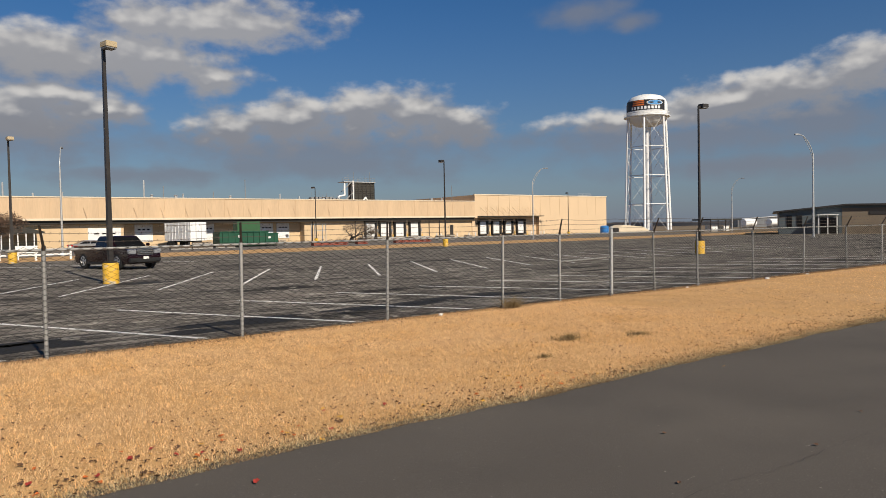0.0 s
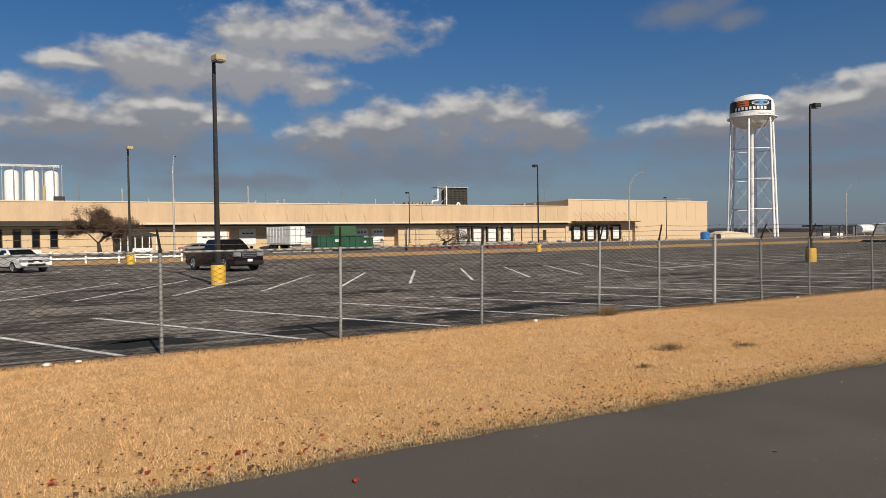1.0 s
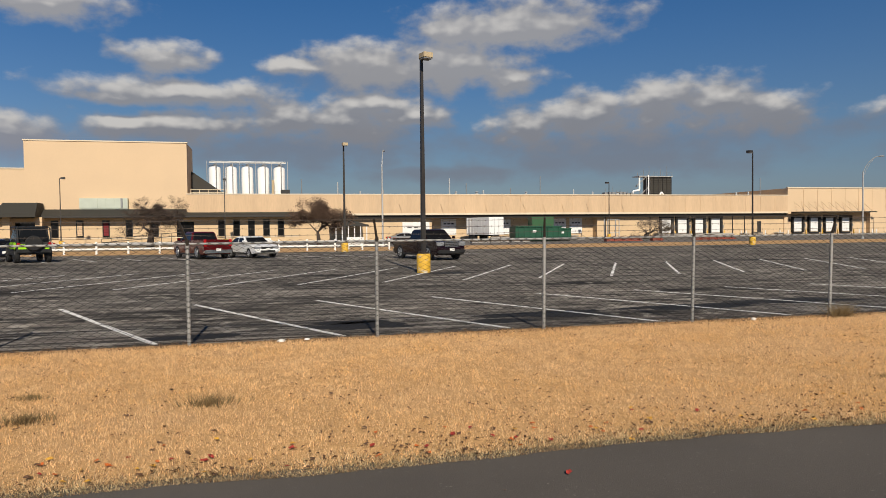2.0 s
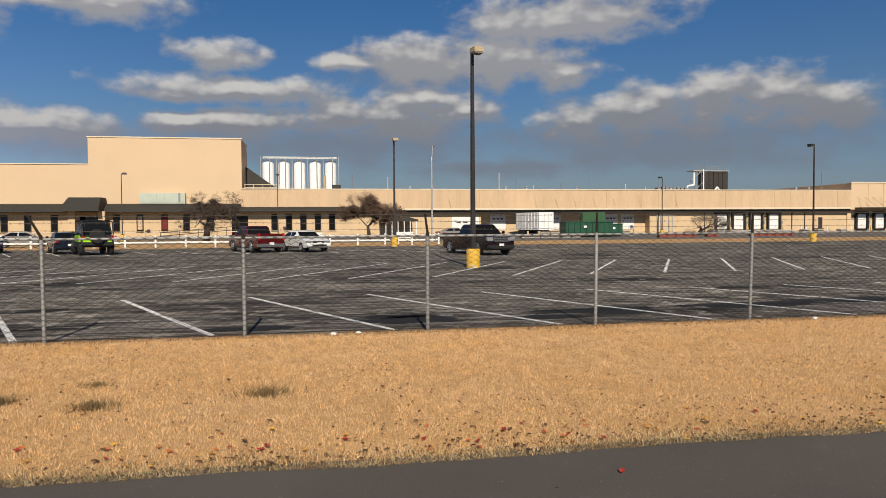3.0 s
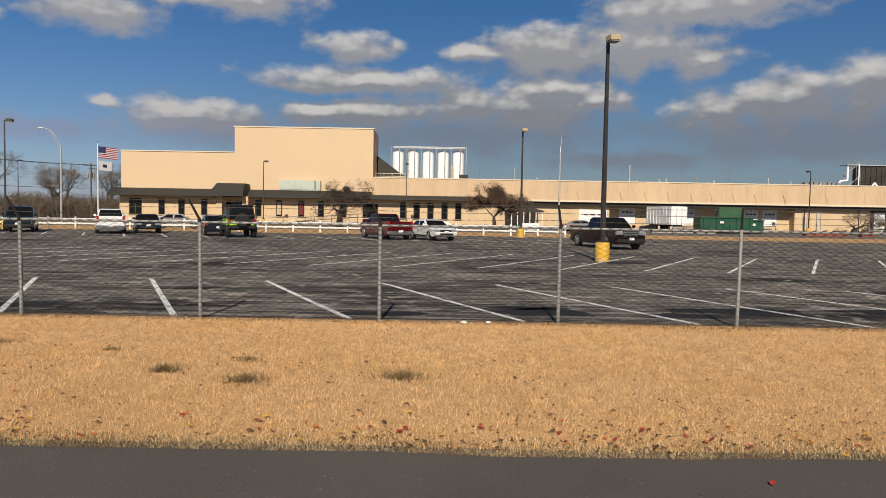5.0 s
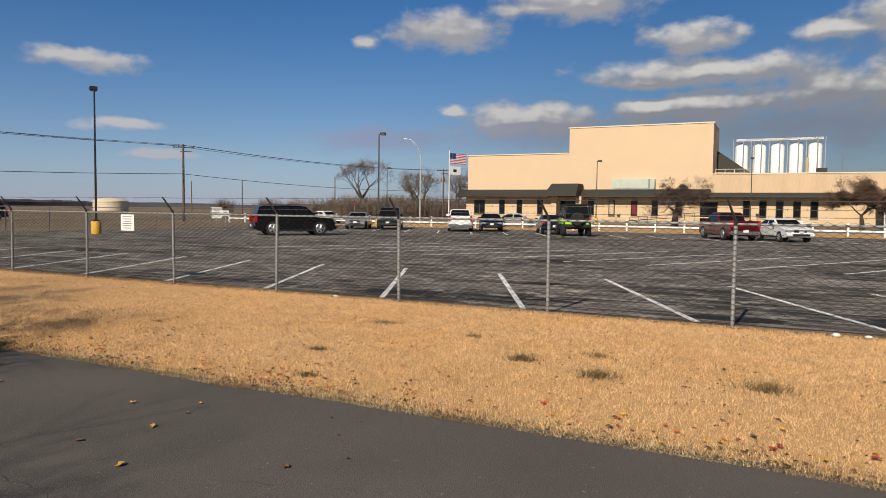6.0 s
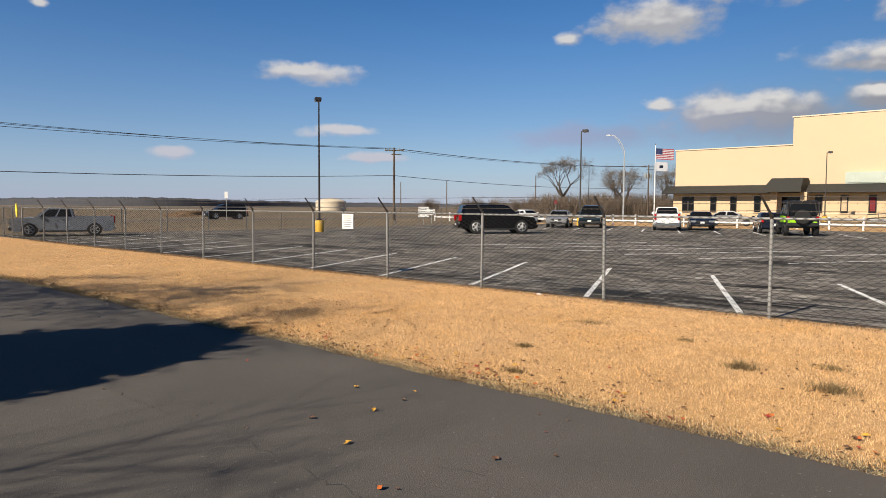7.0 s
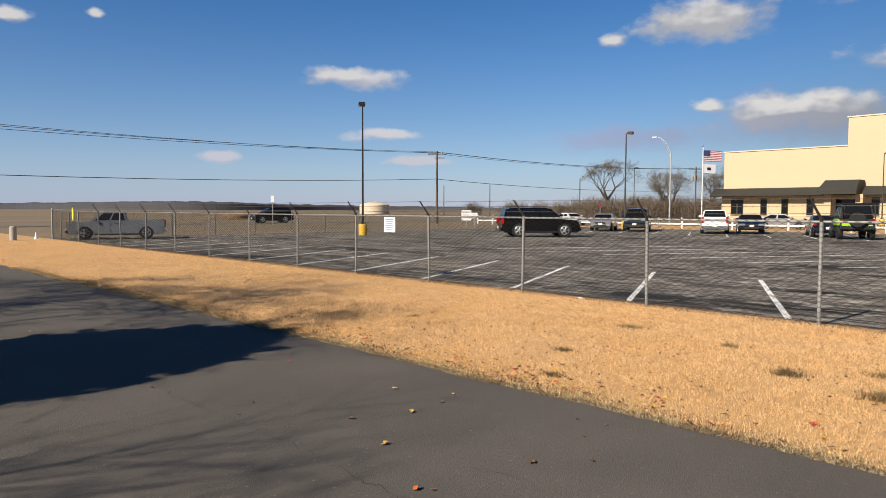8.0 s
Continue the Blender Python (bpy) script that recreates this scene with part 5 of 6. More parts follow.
# ---- right-hand dark building and tanks ----
def dark_building():
    t = thing("dark_building", "low dark grey metal building with a shallow gable roof", "building", at=pose(105.8, 54.6, -0.06, 0, 0, -62))
    slate = mat("dark_grey_cladding", (0.075, 0.092, 0.10), 0.6, vary=0.15, scale=0.6)
    def wall(b):
        slab(b, [(0, -0.05), (0, 3.4), (9, 4.15), (26, 3.85), (26, -0.05)], 0, 18)
    quick("wall", wall, slate, t)
    def roof(b):
        slab(b, [(-0.8, 3.34), (-0.8, 3.56), (9, 4.42), (26.5, 4.1), (26.5, 3.86), (9, 4.17)], -0.7, 18.5)
    quick("roof", roof, M["bronze"], t)
    for x in (1.4, 2.8):
        w = boxpart("window", (x, -0.03, 1.9), (0.8, 0.1, 2.0), M["bronze"], t)
        boxpart("pane", (x, -0.09, 1.9), (0.66, 0.03, 1.86), M["window"], w)
    boxpart("front_panel", (17.2, -0.03, 1.85), (17.4, 0.05, 3.8), mat("brown_front_cladding", (0.15, 0.115, 0.08), 0.7, vary=0.15, scale=0.6), t, "weathered brown front cladding")
    for s in (5.3, 6.5, 7.7):
        boxpart("porch_post", (s, -1.6, 1.4), (0.12, 0.12, 2.8), M["white_paint"], t)
    boxpart("porch_roof", (6.5, -1.1, 2.85), (2.9, 1.8, 0.1), M["white_paint"], t)
    boxpart("sign_board", (15, -0.1, 3.0), (6, 0.1, 0.5), M["bronze"], t)
    boxpart("entrance", (6.8, -0.03, 1.2), (2.4, 0.08, 2.3), M["window"], t)


dark_building()


def far_right():
    for x, y, s in ((196, 110, 0.5), (214, 112, 0.45)):
        t = thing("fuel_tank", "long pale horizontal storage tank on low supports", "tank", "fuel tanks", at=pose(x, y, -0.06))
        quick("shell", lambda b: tube(b, (-6 * s, 0, 2.0), (6 * s, 0, 2.0), 1.1, n=18), M["tank_white"], t, smooth=True)
        for k in (-1.8, 1.8):
            boxpart("saddle", (k, 0, 0.4), (0.5, 1.8, 0.9), M["concrete"], t)
    h = thing("hangar", "long pale low metal shed far off", "shed", at=pose(330, 162, -0.06, 0, 0, -50))
    def shed(b):
        slab(b, [(-25, 0), (-25, 3.6), (0, 5.2), (25, 3.6), (25, 0)], 0, 20)
    quick("wall", shed, M["grey_steel"], h)
    def shed_roof(b):
        slab(b, [(-25.4, 3.6), (0, 5.25), (25.4, 3.6), (25.4, 3.8), (0, 5.45), (-25.4, 3.8)], -0.4, 20.4)
    quick("roof", shed_roof, M["tank_white"], h)
    c = thing("canopy_shed", "dark open shed with white vehicles beneath", "shed", at=pose(160, 98, -0.06))
    boxpart("roof", (0, 0, 2.9), (14, 5, 0.35), M["roof_brown"], c)
    for i in range(5):
        boxpart("post", (-6.6 + i * 3.3, -2.2, 1.4), (0.18, 0.18, 2.8), M["bronze"], c)
    boxpart("stored_box", (-2, 0.5, 0.8), (3, 1.6, 1.6), M["white_paint"], c)
    boxpart("stored_box", (3.5, 0.5, 0.7), (2.4, 1.6, 1.4), M["white_paint"], c)
    w = thing("aircraft_wing_store", "long pale tarpaulin over stored material by the tower", "tarpaulin", at=pose(150, 118, -0.06, 0, 0, 8))
    def tarp(b):
        slab(b, [(-9, 0), (-8.6, 1.0), (-4, 2.1), (6, 1.5), (9, 0.6), (9.2, 0)], -1.5, 1.5)
    quick("cover", tarp, M["cream_trim"], w, bevel=0.15)
    boxpart("dark_end", (-8.2, -1.55, 0.7), (3.0, 0.3, 1.3), M["bronze"], w, bevel=0.1)


far_right()


# ---- flags, poles and wires ----
def flagpole():
    t = thing("flagpole", "tall white flagpole with a striped flag and a white flag", "flagpole", at=pose(-48.6, 95, -0.06))
    quick("pole", lambda b: tube(b, (0, 0, 0), (0, 0, 10.7), 0.09, 0.05, 10), M["white_paint"], t)
    quick("ball", lambda b: lathe(b, [(0.02, 10.68), (0.11, 10.76), (0.11, 10.84), (0.02, 10.92)], 10), M["chrome"], t)
    # the white cloth is greyed: the flag's shade is put into its base colour
    red_m, blue_m, pale_m = mat("flag_red", (0.24, 0.018, 0.03), 0.8), mat("flag_blue", (0.012, 0.018, 0.07), 0.8), mat("flag_white_shaded", (0.40, 0.40, 0.42), 0.8)

    def cloth(x0, x1, z0, z1, off):
        def make(b):
            n = 14
            rows = []
            for z in (z0, z1):
                for y in (0.0, 0.02):
                    rows.append([b.verts.new((x0 + (x1 - x0) * i / n, 0.16 * math.sin((x0 + (x1 - x0) * i / n) * 3.2) + y + off, z - 0.10 * (x0 + (x1 - x0) * i / n))) for i in range(n + 1)])
            for a, c in ((rows[0], rows[2]), (rows[3], rows[1]), (rows[1], rows[0]), (rows[2], rows[3])):
                for i in range(n):
                    b.faces.new((a[i], a[i + 1], c[i + 1], c[i]))
        return make
    for i in range(13):
        quick("stripe", cloth(0.08, 2.7, 8.72 + i * 0.118, 8.72 + (i + 1) * 0.118, 0), red_m if i % 2 == 0 else pale_m, t)
    quick("canton", cloth(0.08, 1.1, 9.43, 10.27, -0.03), blue_m, t, "blue flag corner")
    quick("white_flag", cloth(0.08, 1.9, 7.1, 8.35, 0), pale_m, t, "plain white flag")
    quick("emblem", cloth(0.6, 1.3, 7.5, 7.9, -0.03), navy, t)


flagpole()


def wire_between(b, p, q, sag, r=0.02, n=14):
    pts = []
    for i in range(n + 1):
        s = i / n
        v = Vector(p).lerp(Vector(q), s)
        v.z -= 4 * sag * s * (1 - s)
        pts.append(v)
    rings = [[b.verts.new(v + Vector((r * math.cos(k * math.pi / 2), 0, r * math.sin(k * math.pi / 2)))) for k in range(4)] for v in pts]
    for u, v in zip(rings, rings[1:]):
        for k in range(4):
            b.faces.new((u[k], u[(k + 1) % 4], v[(k + 1) % 4], v[k]))


def utility_pole(x, y, h, arms=True, name="utility_pole"):
    t = thing(name, "wooden utility pole with a crossarm and insulators" if arms else "plain far wooden utility pole", "utility pole", "utility poles", at=pose(x, y, -0.06, 0, 0, 42))
    quick("pole", lambda b: tube(b, (0, 0, 0), (0, 0, h), 0.16, 0.11, 10), M["wood_pole"], t)
    if arms:
        quick("crossarm", lambda b: box(b, (0, 0.14, h - 0.35), (2.4, 0.1, 0.12)), M["wood_pole"], t)
        quick("crossarm", lambda b: box(b, (0.3, 0.14, h - 0.85), (1.3, 0.1, 0.1)), M["wood_pole"], t)
        for k in (-1.1, -0.6, 0.6, 1.1):
            quick("insulator", lambda b: tube(b, (k, 0.14, h - 0.29), (k, 0.14, h - 0.02), 0.09, 0.06, 8), M["grey_steel"], t)
    return t


utility_pole(-68.1, 62, 9.25)
corner_pole = utility_pole(-61, 118, 9.4)
for k in (-0.45, 0.0, 0.45):
    quick("transformer", lambda b: lathe(b, [(0.2, 7.0), (0.24, 7.05), (0.24, 7.8), (0.12, 7.92)], 12, (k, 0.34, 0)), M["galv_bright"], corner_pole, "pale grey transformer can", smooth=True)
utility_pole(-158, 150, 9.2, False)
utility_pole(-139, 150, 9.2, False)
utility_pole(-108, 150, 9.9, False)
lines_t = thing("overhead_wires", "dark sagging overhead power lines", "power line")
for k, (o, z) in enumerate(((-1.0, 9.0), (-0.3, 9.12), (0.9, 9.0))):
    c = Vector((-68.1 + o * 0.8, 62 + o * 0.7, z))
    quick("wire", lambda b: wire_between(b, c, (-64.0 + o, -40, 10.6 - 0.55 * k), 1.4), M["bronze"], lines_t)
    quick("wire", lambda b: wire_between(b, c, (-61 + o, 118, 9.1), 0.7), M["bronze"], lines_t)
quick("cable", lambda b: wire_between(b, (-68.1, 61.8, 5.65), (-64, -40, 5.5), 1.25, 0.03), M["bronze"], lines_t)
quick("cable", lambda b: wire_between(b, (-68.1, 61.8, 5.65), (-61, 118, 5.2), 0.6, 0.03), M["bronze"], lines_t)


def notice(x, z, w, h, y):
    t = thing("notice_board", "white notice board with faint lines of text on the fence", "sign", "fence notices", at=pose(x, y, 0))
    boxpart("board", (0, 0, z), (w, 0.012, h), M["white_paint"], t)
    for i in range(6):
        boxpart("text_bar", (0.0, -0.008, z + h * 0.36 - i * h * 0.14), (w * (0.75 - 0.1 * (i % 3)), 0.004, h * 0.05), M["grey_steel"], t)


notice(-16.2, 1.36, 0.44, 0.38, FENCE_Y - 0.045)
for x, y, w in ((-50.2, 49, 1.0), (-49.3, 49.2, 0.6)):
    t = thing("lot_sign", "small white sign on a post beyond the car park", "sign", "lot signs", at=pose(x, y, -0.06, 0, 0, 40))
    boxpart("board", (0, 0, 1.25), (w, 0.03, 1.0 if w > 0.8 else 0.55), M["white_paint"], t)
    boxpart("post", (0, 0.04, 0.65), (0.07, 0.06, 1.35), M["galv"], t)
    for i in range(3):
        boxpart("text_bar", (0, -0.02, 1.5 - 0.2 * i), (w * 0.6, 0.01, 0.06), M["grey_steel"], t)
t = thing("road_sign", "tall thin white road sign beyond the lot", "sign", at=pose(-70.5, 39.6, -0.06, 0, 0, 50))
boxpart("post", (0, 0, 1.3), (0.06, 0.06, 2.7), M["galv"], t)
boxpart("board", (0, -0.05, 2.9), (0.35, 0.03, 0.7), M["white_paint"], t)
t = thing("stop_sign", "dark red octagonal sign on a post", "sign", at=pose(-43.5, 62, -0.06))
boxpart("post", (0, 0, 1.1), (0.06, 0.06, 2.3), M["galv"], t)
quick("board", lambda b: tube(b, (0, -0.05, 2.3), (0, -0.08, 2.3), 0.24, n=8), mat("dark_red_sign", (0.12, 0.012, 0.012), 0.6), t)
t = thing("marker_flag", "yellow marker flag tied to the fence", "flag", at=pose(-42.0, FENCE_Y - 0.06, 0))
quick("cloth", lambda b: slab(b, [(-0.12, 1.65), (0.02, 1.8), (0.14, 1.45), (0.08, 1.1), (-0.05, 1.2)], -0.02, 0.02), mat("yellow_cloth", (0.75, 0.6, 0.05), 0.8), t)
t = thing("concrete_bollard", "pale concrete bollard at the fence end", "bollard", at=pose(-45.4, 9.2, 0))
quick("post", lambda b: lathe(b, [(0.17, 0.0), (0.17, 0.72), (0.12, 0.78)], 14), M["concrete"], t, smooth=True)
t = thing("roadside_board", "small white board on short legs beyond the verge", "sign", at=pose(-76.9, 14.6, -0.06, 0, 0, 70))
boxpart("board", (0, 0, 1.0), (0.9, 0.06, 1.4), M["white_paint"], t)
for s in (-0.35, 0.35):
    boxpart("leg", (s, 0.02, 0.2), (0.08, 0.06, 0.5), M["galv"], t)
t = thing("marker_cone", "small white marker cone at the fence end", "cone", at=pose(-46.6, 10.6, -0.03))
quick("cone", lambda b: lathe(b, [(0.16, 0.0), (0.16, 0.04), (0.1, 0.06), (0.03, 0.42)], 12), M["white_paint"], t)
t = thing("storage_tank", "wide low cream storage tank far across the field", "tank", at=pose(-211, 165, -0.06))
quick("shell", lambda b: lathe(b, [(5.6, 0), (5.6, 3.4), (4.5, 4.0), (0.3, 4.7)], 32), M["cream_trim"], t, smooth=True)
t = thing("earth_mound", "low mound of brown earth beyond the road", "mound", at=pose(-108, 58, -0.06))
def mound(b):
    bmesh.ops.create_icosphere(b, subdivisions=4, radius=1.0)
    for v in b.verts:
        v.co *= 1 + 0.35 * noise.noise(v.co * 1.7)
        v.co = Vector((v.co.x * 3.0, v.co.y * 6.5, max(-0.05, v.co.z * 1.1)))
quick("earth", mound, mat("brown_earth", (0.16, 0.10, 0.055), 0.95, vary=0.35, scale=1.5, fine=12, bump=0.8), t, smooth=True)


# ---- trees ----
def tree_mesh(seed, height, spread, trunk_r, levels=5, first=0.3, split=(3, 4), up=0.25, n0=8):
    """Tapered trunk with forking limbs down to twigs; returns the wood mesh and the twig ends."""
    rng = random.Random(seed)
    bm = bmesh.new()
    tips = []

    def grow(p, d, length, r, level):
        steps = 3 if level < 2 else 2
        for i in range(steps):
            wob = 0.06 if level == 0 else 0.18
            d = (d + Vector((rng.uniform(-1, 1), rng.uniform(-1, 1), rng.uniform(-0.6, 1))) * wob + Vector((0, 0, up * 0.10))).normalized()
            q = p + d * length / steps
            r2 = r * (0.86 if i < steps - 1 else 0.72)
            tube(bm, p, q, r, r2, max(3, n0 - 2 * level), caps=False)
            p, r = q, r2
            if level >= levels - 2:
                tips.append(p.copy())
        if level >= levels:
            return
        for k in range(rng.randint(*split)):
            a = rng.uniform(0, 2 * math.pi)
            tilt = rng.uniform(0.35, 0.95)
            side = d.orthogonal().normalized()
            side.rotate(Matrix.Rotation(a, 3, d))
            nd = (d * math.cos(tilt) + side * math.sin(tilt) * spread).normalized()
            grow(p, nd, length * rng.uniform(0.58, 0.86), r * rng.uniform(0.55, 0.75), level + 1)

    grow(Vector((0, 0, -0.1)), Vector((0, 0, 1)), height * first, trunk_r, 0)
    top = max(v.co.z for v in bm.verts)
    s = height / top
    for v in bm.verts:
        v.co *= s
    return bm, [p * s for p in tips]


def leaves_at(tips, rng, per, size, radius):
    bm = bmesh.new()
    for p in tips:
        for k in range(per):
            c = p + Vector((rng.gauss(0, radius), rng.gauss(0, radius), rng.gauss(0, radius)))
            u = Vector((rng.uniform(-1, 1), rng.uniform(-1, 1), rng.uniform(-1, 1))).normalized()
            w = u.orthogonal().normalized()
            s = size * rng.uniform(0.6, 1.4)
            vs = [bm.verts.new(c + u * s), bm.verts.new(c + w * s * 0.6), bm.verts.new(c - u * s), bm.verts.new(c - w * s * 0.6)]
            bm.faces.new(vs)
    return bm


def tree(x, y, seed, height, spread, trunk_r, label, leaf=0, leaf_size=0.08, spray_n=5, dark=False, wide=1.0, thin=0.0011, **kw):
    t = thing("tree", label, "tree", at=pose(x, y, -0.04) @ Matrix.Diagonal((wide, wide, 1, 1)))
    bm, tips = tree_mesh(seed, height, spread, trunk_r, **kw)
    part("trunk", bm, M["bark_dark"] if dark else M["bark"], t)
    if spray_n:
        rng = random.Random(seed + 2)
        spray = bmesh.new()
        for p in tips:
            for k in range(spray_n):
                u = Vector((rng.uniform(-1, 1), rng.uniform(-1, 1), rng.uniform(-0.4, 1))).normalized() * height * rng.uniform(0.02, 0.075)
                w = u.orthogonal().normalized() * height * thin
                spray.faces.new((spray.verts.new(p - w), spray.verts.new(p + w), spray.verts.new(p + u)))
        part("twig_spray", spray, M["bark_dark"] if dark else M["twig"], t, "fine bare twigs")
    if leaf:
        part("crown", leaves_at(tips, random.Random(seed + 1), leaf, leaf_size, 0.14), M["dry_leaf"], t, "sparse dry red-brown leaves")
    return t


tree(-14.4, 84, 5, 6.0, 2.0, 0.24, "wide ornamental tree with few dry leaves", leaf=1, leaf_size=0.035, spray_n=3, dark=True, wide=1.15, thin=0.0016, levels=6, first=0.2)
tree(4.2, 84, 7, 5.9, 1.7, 0.18, "rounded ornamental tree with dry red-brown leaves", leaf=4, leaf_size=0.055, spray_n=2, dark=True, wide=1.1, thin=0.0015, levels=6, first=0.2)
tree(54.6, 97, 9, 3.3, 2.6, 0.10, "low bare spreading tree before the docks", wide=1.65, spray_n=6, levels=6, first=0.10)
tree(-84, 126, 12, 12.5, 1.1, 0.36, "large bare winter tree above brush", spray_n=2, thin=0.0007, levels=6, first=0.12, up=1.3)
tree(-73, 128, 13, 10.8, 1.05, 0.32, "bare winter tree above brown brush", spray_n=1, thin=0.0008, levels=6, first=0.12, up=1.3)
tree(-68, 122, 14, 9.5, 1.05, 0.32, "bare winter tree above brown brush", spray_n=1, thin=0.0008, levels=6, first=0.12, up=1.3)
tree(-61, 124, 15, 10.0, 1.05, 0.32, "bare winter tree above brown brush", spray_n=1, thin=0.0008, levels=6, first=0.12, up=1.3)


def thicket(name, label, spots, seed, h0, h1, material, blades=26):
    """A brushy mass: many thin stems that fork upward."""
    rng = random.Random(seed)
    verts, faces = [], []
    for x, y in spots:
        h = rng.uniform(h0, h1)
        for k in range(blades):
            a, lean = rng.uniform(0, 2 * math.pi), rng.uniform(0.1, 0.7)
            base = Vector((x + rng.gauss(0, h * 0.15), y + rng.gauss(0, h * 0.15), -0.06))
            tip = base + Vector((math.cos(a) * lean * h * 0.6, math.sin(a) * lean * h * 0.6, h * rng.uniform(0.55, 1.0)))
            mid = base.lerp(tip, 0.5) + Vector((0, 0, h * 0.08))
            w = Vector((rng.uniform(-1, 1), rng.uniform(-1, 1), 0)).normalized() * h * 0.006
            for p, q in ((base, mid), (mid, tip)):
                i = len(verts)
                verts.extend([p - w, p + w, q + w * 0.5, q - w * 0.5])
                faces.append((i, i + 1, i + 2, i + 3))
            for j in range(14):
                s = rng.uniform(0.35, 1.0)
                p = base.lerp(tip, s) + Vector((0, 0, h * 0.03))
                q = p + Vector((rng.uniform(-1, 1), rng.uniform(-1, 1), rng.uniform(0, 1.0))) * h * 0.2
                i = len(verts)
                verts.extend([p - w * 0.6, p + w * 0.6, q])
                faces.append((i, i + 1, i + 2))
    me = bpy.data.meshes.new(name)
    me.from_pydata([tuple(v) for v in verts], [], faces)
    me.materials.append(material)
    return tagged(new(name, me), label, "brush", kind="stuff")


_r = random.Random(21)
thicket("brush", "tangled brown winter brush beneath bare trees", [(-88 + _r.random() * 33, 118 + _r.random() * 14) for _ in range(240)], 3, 1.6, 4.8, M["twig"], blades=34)
thicket("far_brush", "line of low bare bushes across the field", [((-183, -167, -154, -143, -136)[k % 5] + _r.gauss(0, 2.0), 190 + _r.gauss(0, 2.0)) for k in range(75)], 4, 2.6, 5.6, M["twig"], blades=30)
M["far_wood"] = mat("distant_woodland", (0.055, 0.055, 0.062), 0.95, vary=0.3, scale=0.02, fine=0.3, bump=0.0)


def far_woods():
    """A low dark line of woods at the edge of the plain."""
    bm = bmesh.new()
    rng = random.Random(2)
    n = 2400
    prev = None
    for i in range(n + 1):
        a = math.radians(-120 + 240 * i / n)
        d = 1150 + 120 * math.sin(i * 0.02)
        h = 6.0 + 3.0 * noise.noise((i * 0.012, 1.0, 0)) + 1.2 * noise.noise((i * 0.12, 2.0, 0)) + 0.9 * rng.random() + 5.5 * max(0.0, 1 - abs(math.degrees(a) + 68) / 22)
        x, y = d * math.sin(a), d * math.cos(a)
        ring = [bm.verts.new((x * s, y * s, z)) for s, z in ((0.985, -0.1), (0.99, h * 0.75), (1.0, h), (1.02, h * 0.7), (1.03, -0.1))]
        if prev:
            for k in range(4):
                bm.faces.new((prev[k], ring[k], ring[k + 1], prev[k + 1]))
        prev = ring
    single("far_woods", bm, M["far_wood"], "low dark line of distant winter woods", "woods", kind="stuff")


far_woods()


def shade_trees():
    """Unseen trees on the near side of the path, placed so that their shade falls across it."""
    t = tree(-17.0, -5.6, 31, 10.0, 1.15, 0.36, "bare tree on the near side of the path", spray_n=1, levels=6, first=0.26)
    tree(-13.8, -6.4, 35, 10.3, 1.5, 0.30, "wide bare tree on the near side of the path", spray_n=1, levels=6, first=0.42)
    tree(-9.5, -8.0, 33, 8.5, 1.2, 0.2, "slender bare tree on the near side of the path", spray_n=0, levels=5, first=0.26)
    # added out-of-view crown, shaped and placed to cast the rounded dark patch
    e = thing("evergreen_tree", "dense unseen evergreen added to shade the path", "tree", at=pose(-11.5, -4.0, -0.06))
    quick("trunk", lambda b: tube(b, (0, 0, 0), (0, 0, 3.2), 0.2, 0.1, 8), M["bark"], e)
    rng = random.Random(40)
    tips = []
    for i in range(900):
        a, z = rng.uniform(0, 2 * math.pi), rng.uniform(1.1, 5.8)
        r = 1.75 * math.sqrt(max(0.0, 1 - ((z - 3.5) / 2.35) ** 2)) * math.sqrt(rng.random())
        tips.append(Vector((r * math.cos(a), r * math.sin(a) * 0.75, z)))
    bm = leaves_at(tips, rng, 12, 0.17, 0.16)
    part("crown", bm, mat("evergreen_foliage", (0.035, 0.06, 0.025), 0.8, per="island", spread=0.3, bump=0), e)


shade_trees()


# ---- grass, weeds, fallen leaves, litter ----
def blades(name, label, count, x0, x1, y0, y1, h, w, seed, material, edge=False, lie=1.0):
    rng = np.random.default_rng(seed)
    x = rng.uniform(x0, x1, count)
    y = rng.uniform(y0, y1, count)
    base = np.array([edge_wave(v) for v in x])
    if edge:
        y = base - 0.07 + np.abs(rng.normal(0.0, 0.26, count))
    keep = y > base - 0.1 if edge else y > base + 0.02
    x, y = x[keep], y[keep]
    n = len(x)
    z = np.array([strip_height(a, b) for a, b in zip(x, y)])
    tuft = np.array([noise.noise((a * 5.5, b * 5.5, 1.0)) + 0.8 * noise.noise((a * 14, b * 14, 5.0)) for a, b in zip(x, y)])
    hh = h * rng.uniform(0.45, 1.25, n) * np.clip(1.0 + 0.9 * tuft, 0.3, 1.9)
    a, lean, dirn = rng.uniform(0, 2 * np.pi, n), rng.uniform(0.1, 1.2, n) * lie, rng.uniform(0, 2 * np.pi, n)
    ww = w * rng.uniform(0.6, 1.3, n)
    v = np.zeros((n, 3, 3))
    v[:, 0] = np.stack([x - ww * np.cos(a), y - ww * np.sin(a), z - 0.01], 1)
    v[:, 1] = np.stack([x + ww * np.cos(a), y + ww * np.sin(a), z - 0.01], 1)
    v[:, 2] = np.stack([x + hh * lean * np.cos(dirn), y + hh * lean * np.sin(dirn), z + hh], 1)
    me = bpy.data.meshes.new(name)
    me.from_pydata(v.reshape(-1, 3).tolist(), [], np.arange(3 * n).reshape(-1, 3).tolist())
    me.materials.append(material)
    return tagged(new(name, me), label, "grass", kind="stuff")


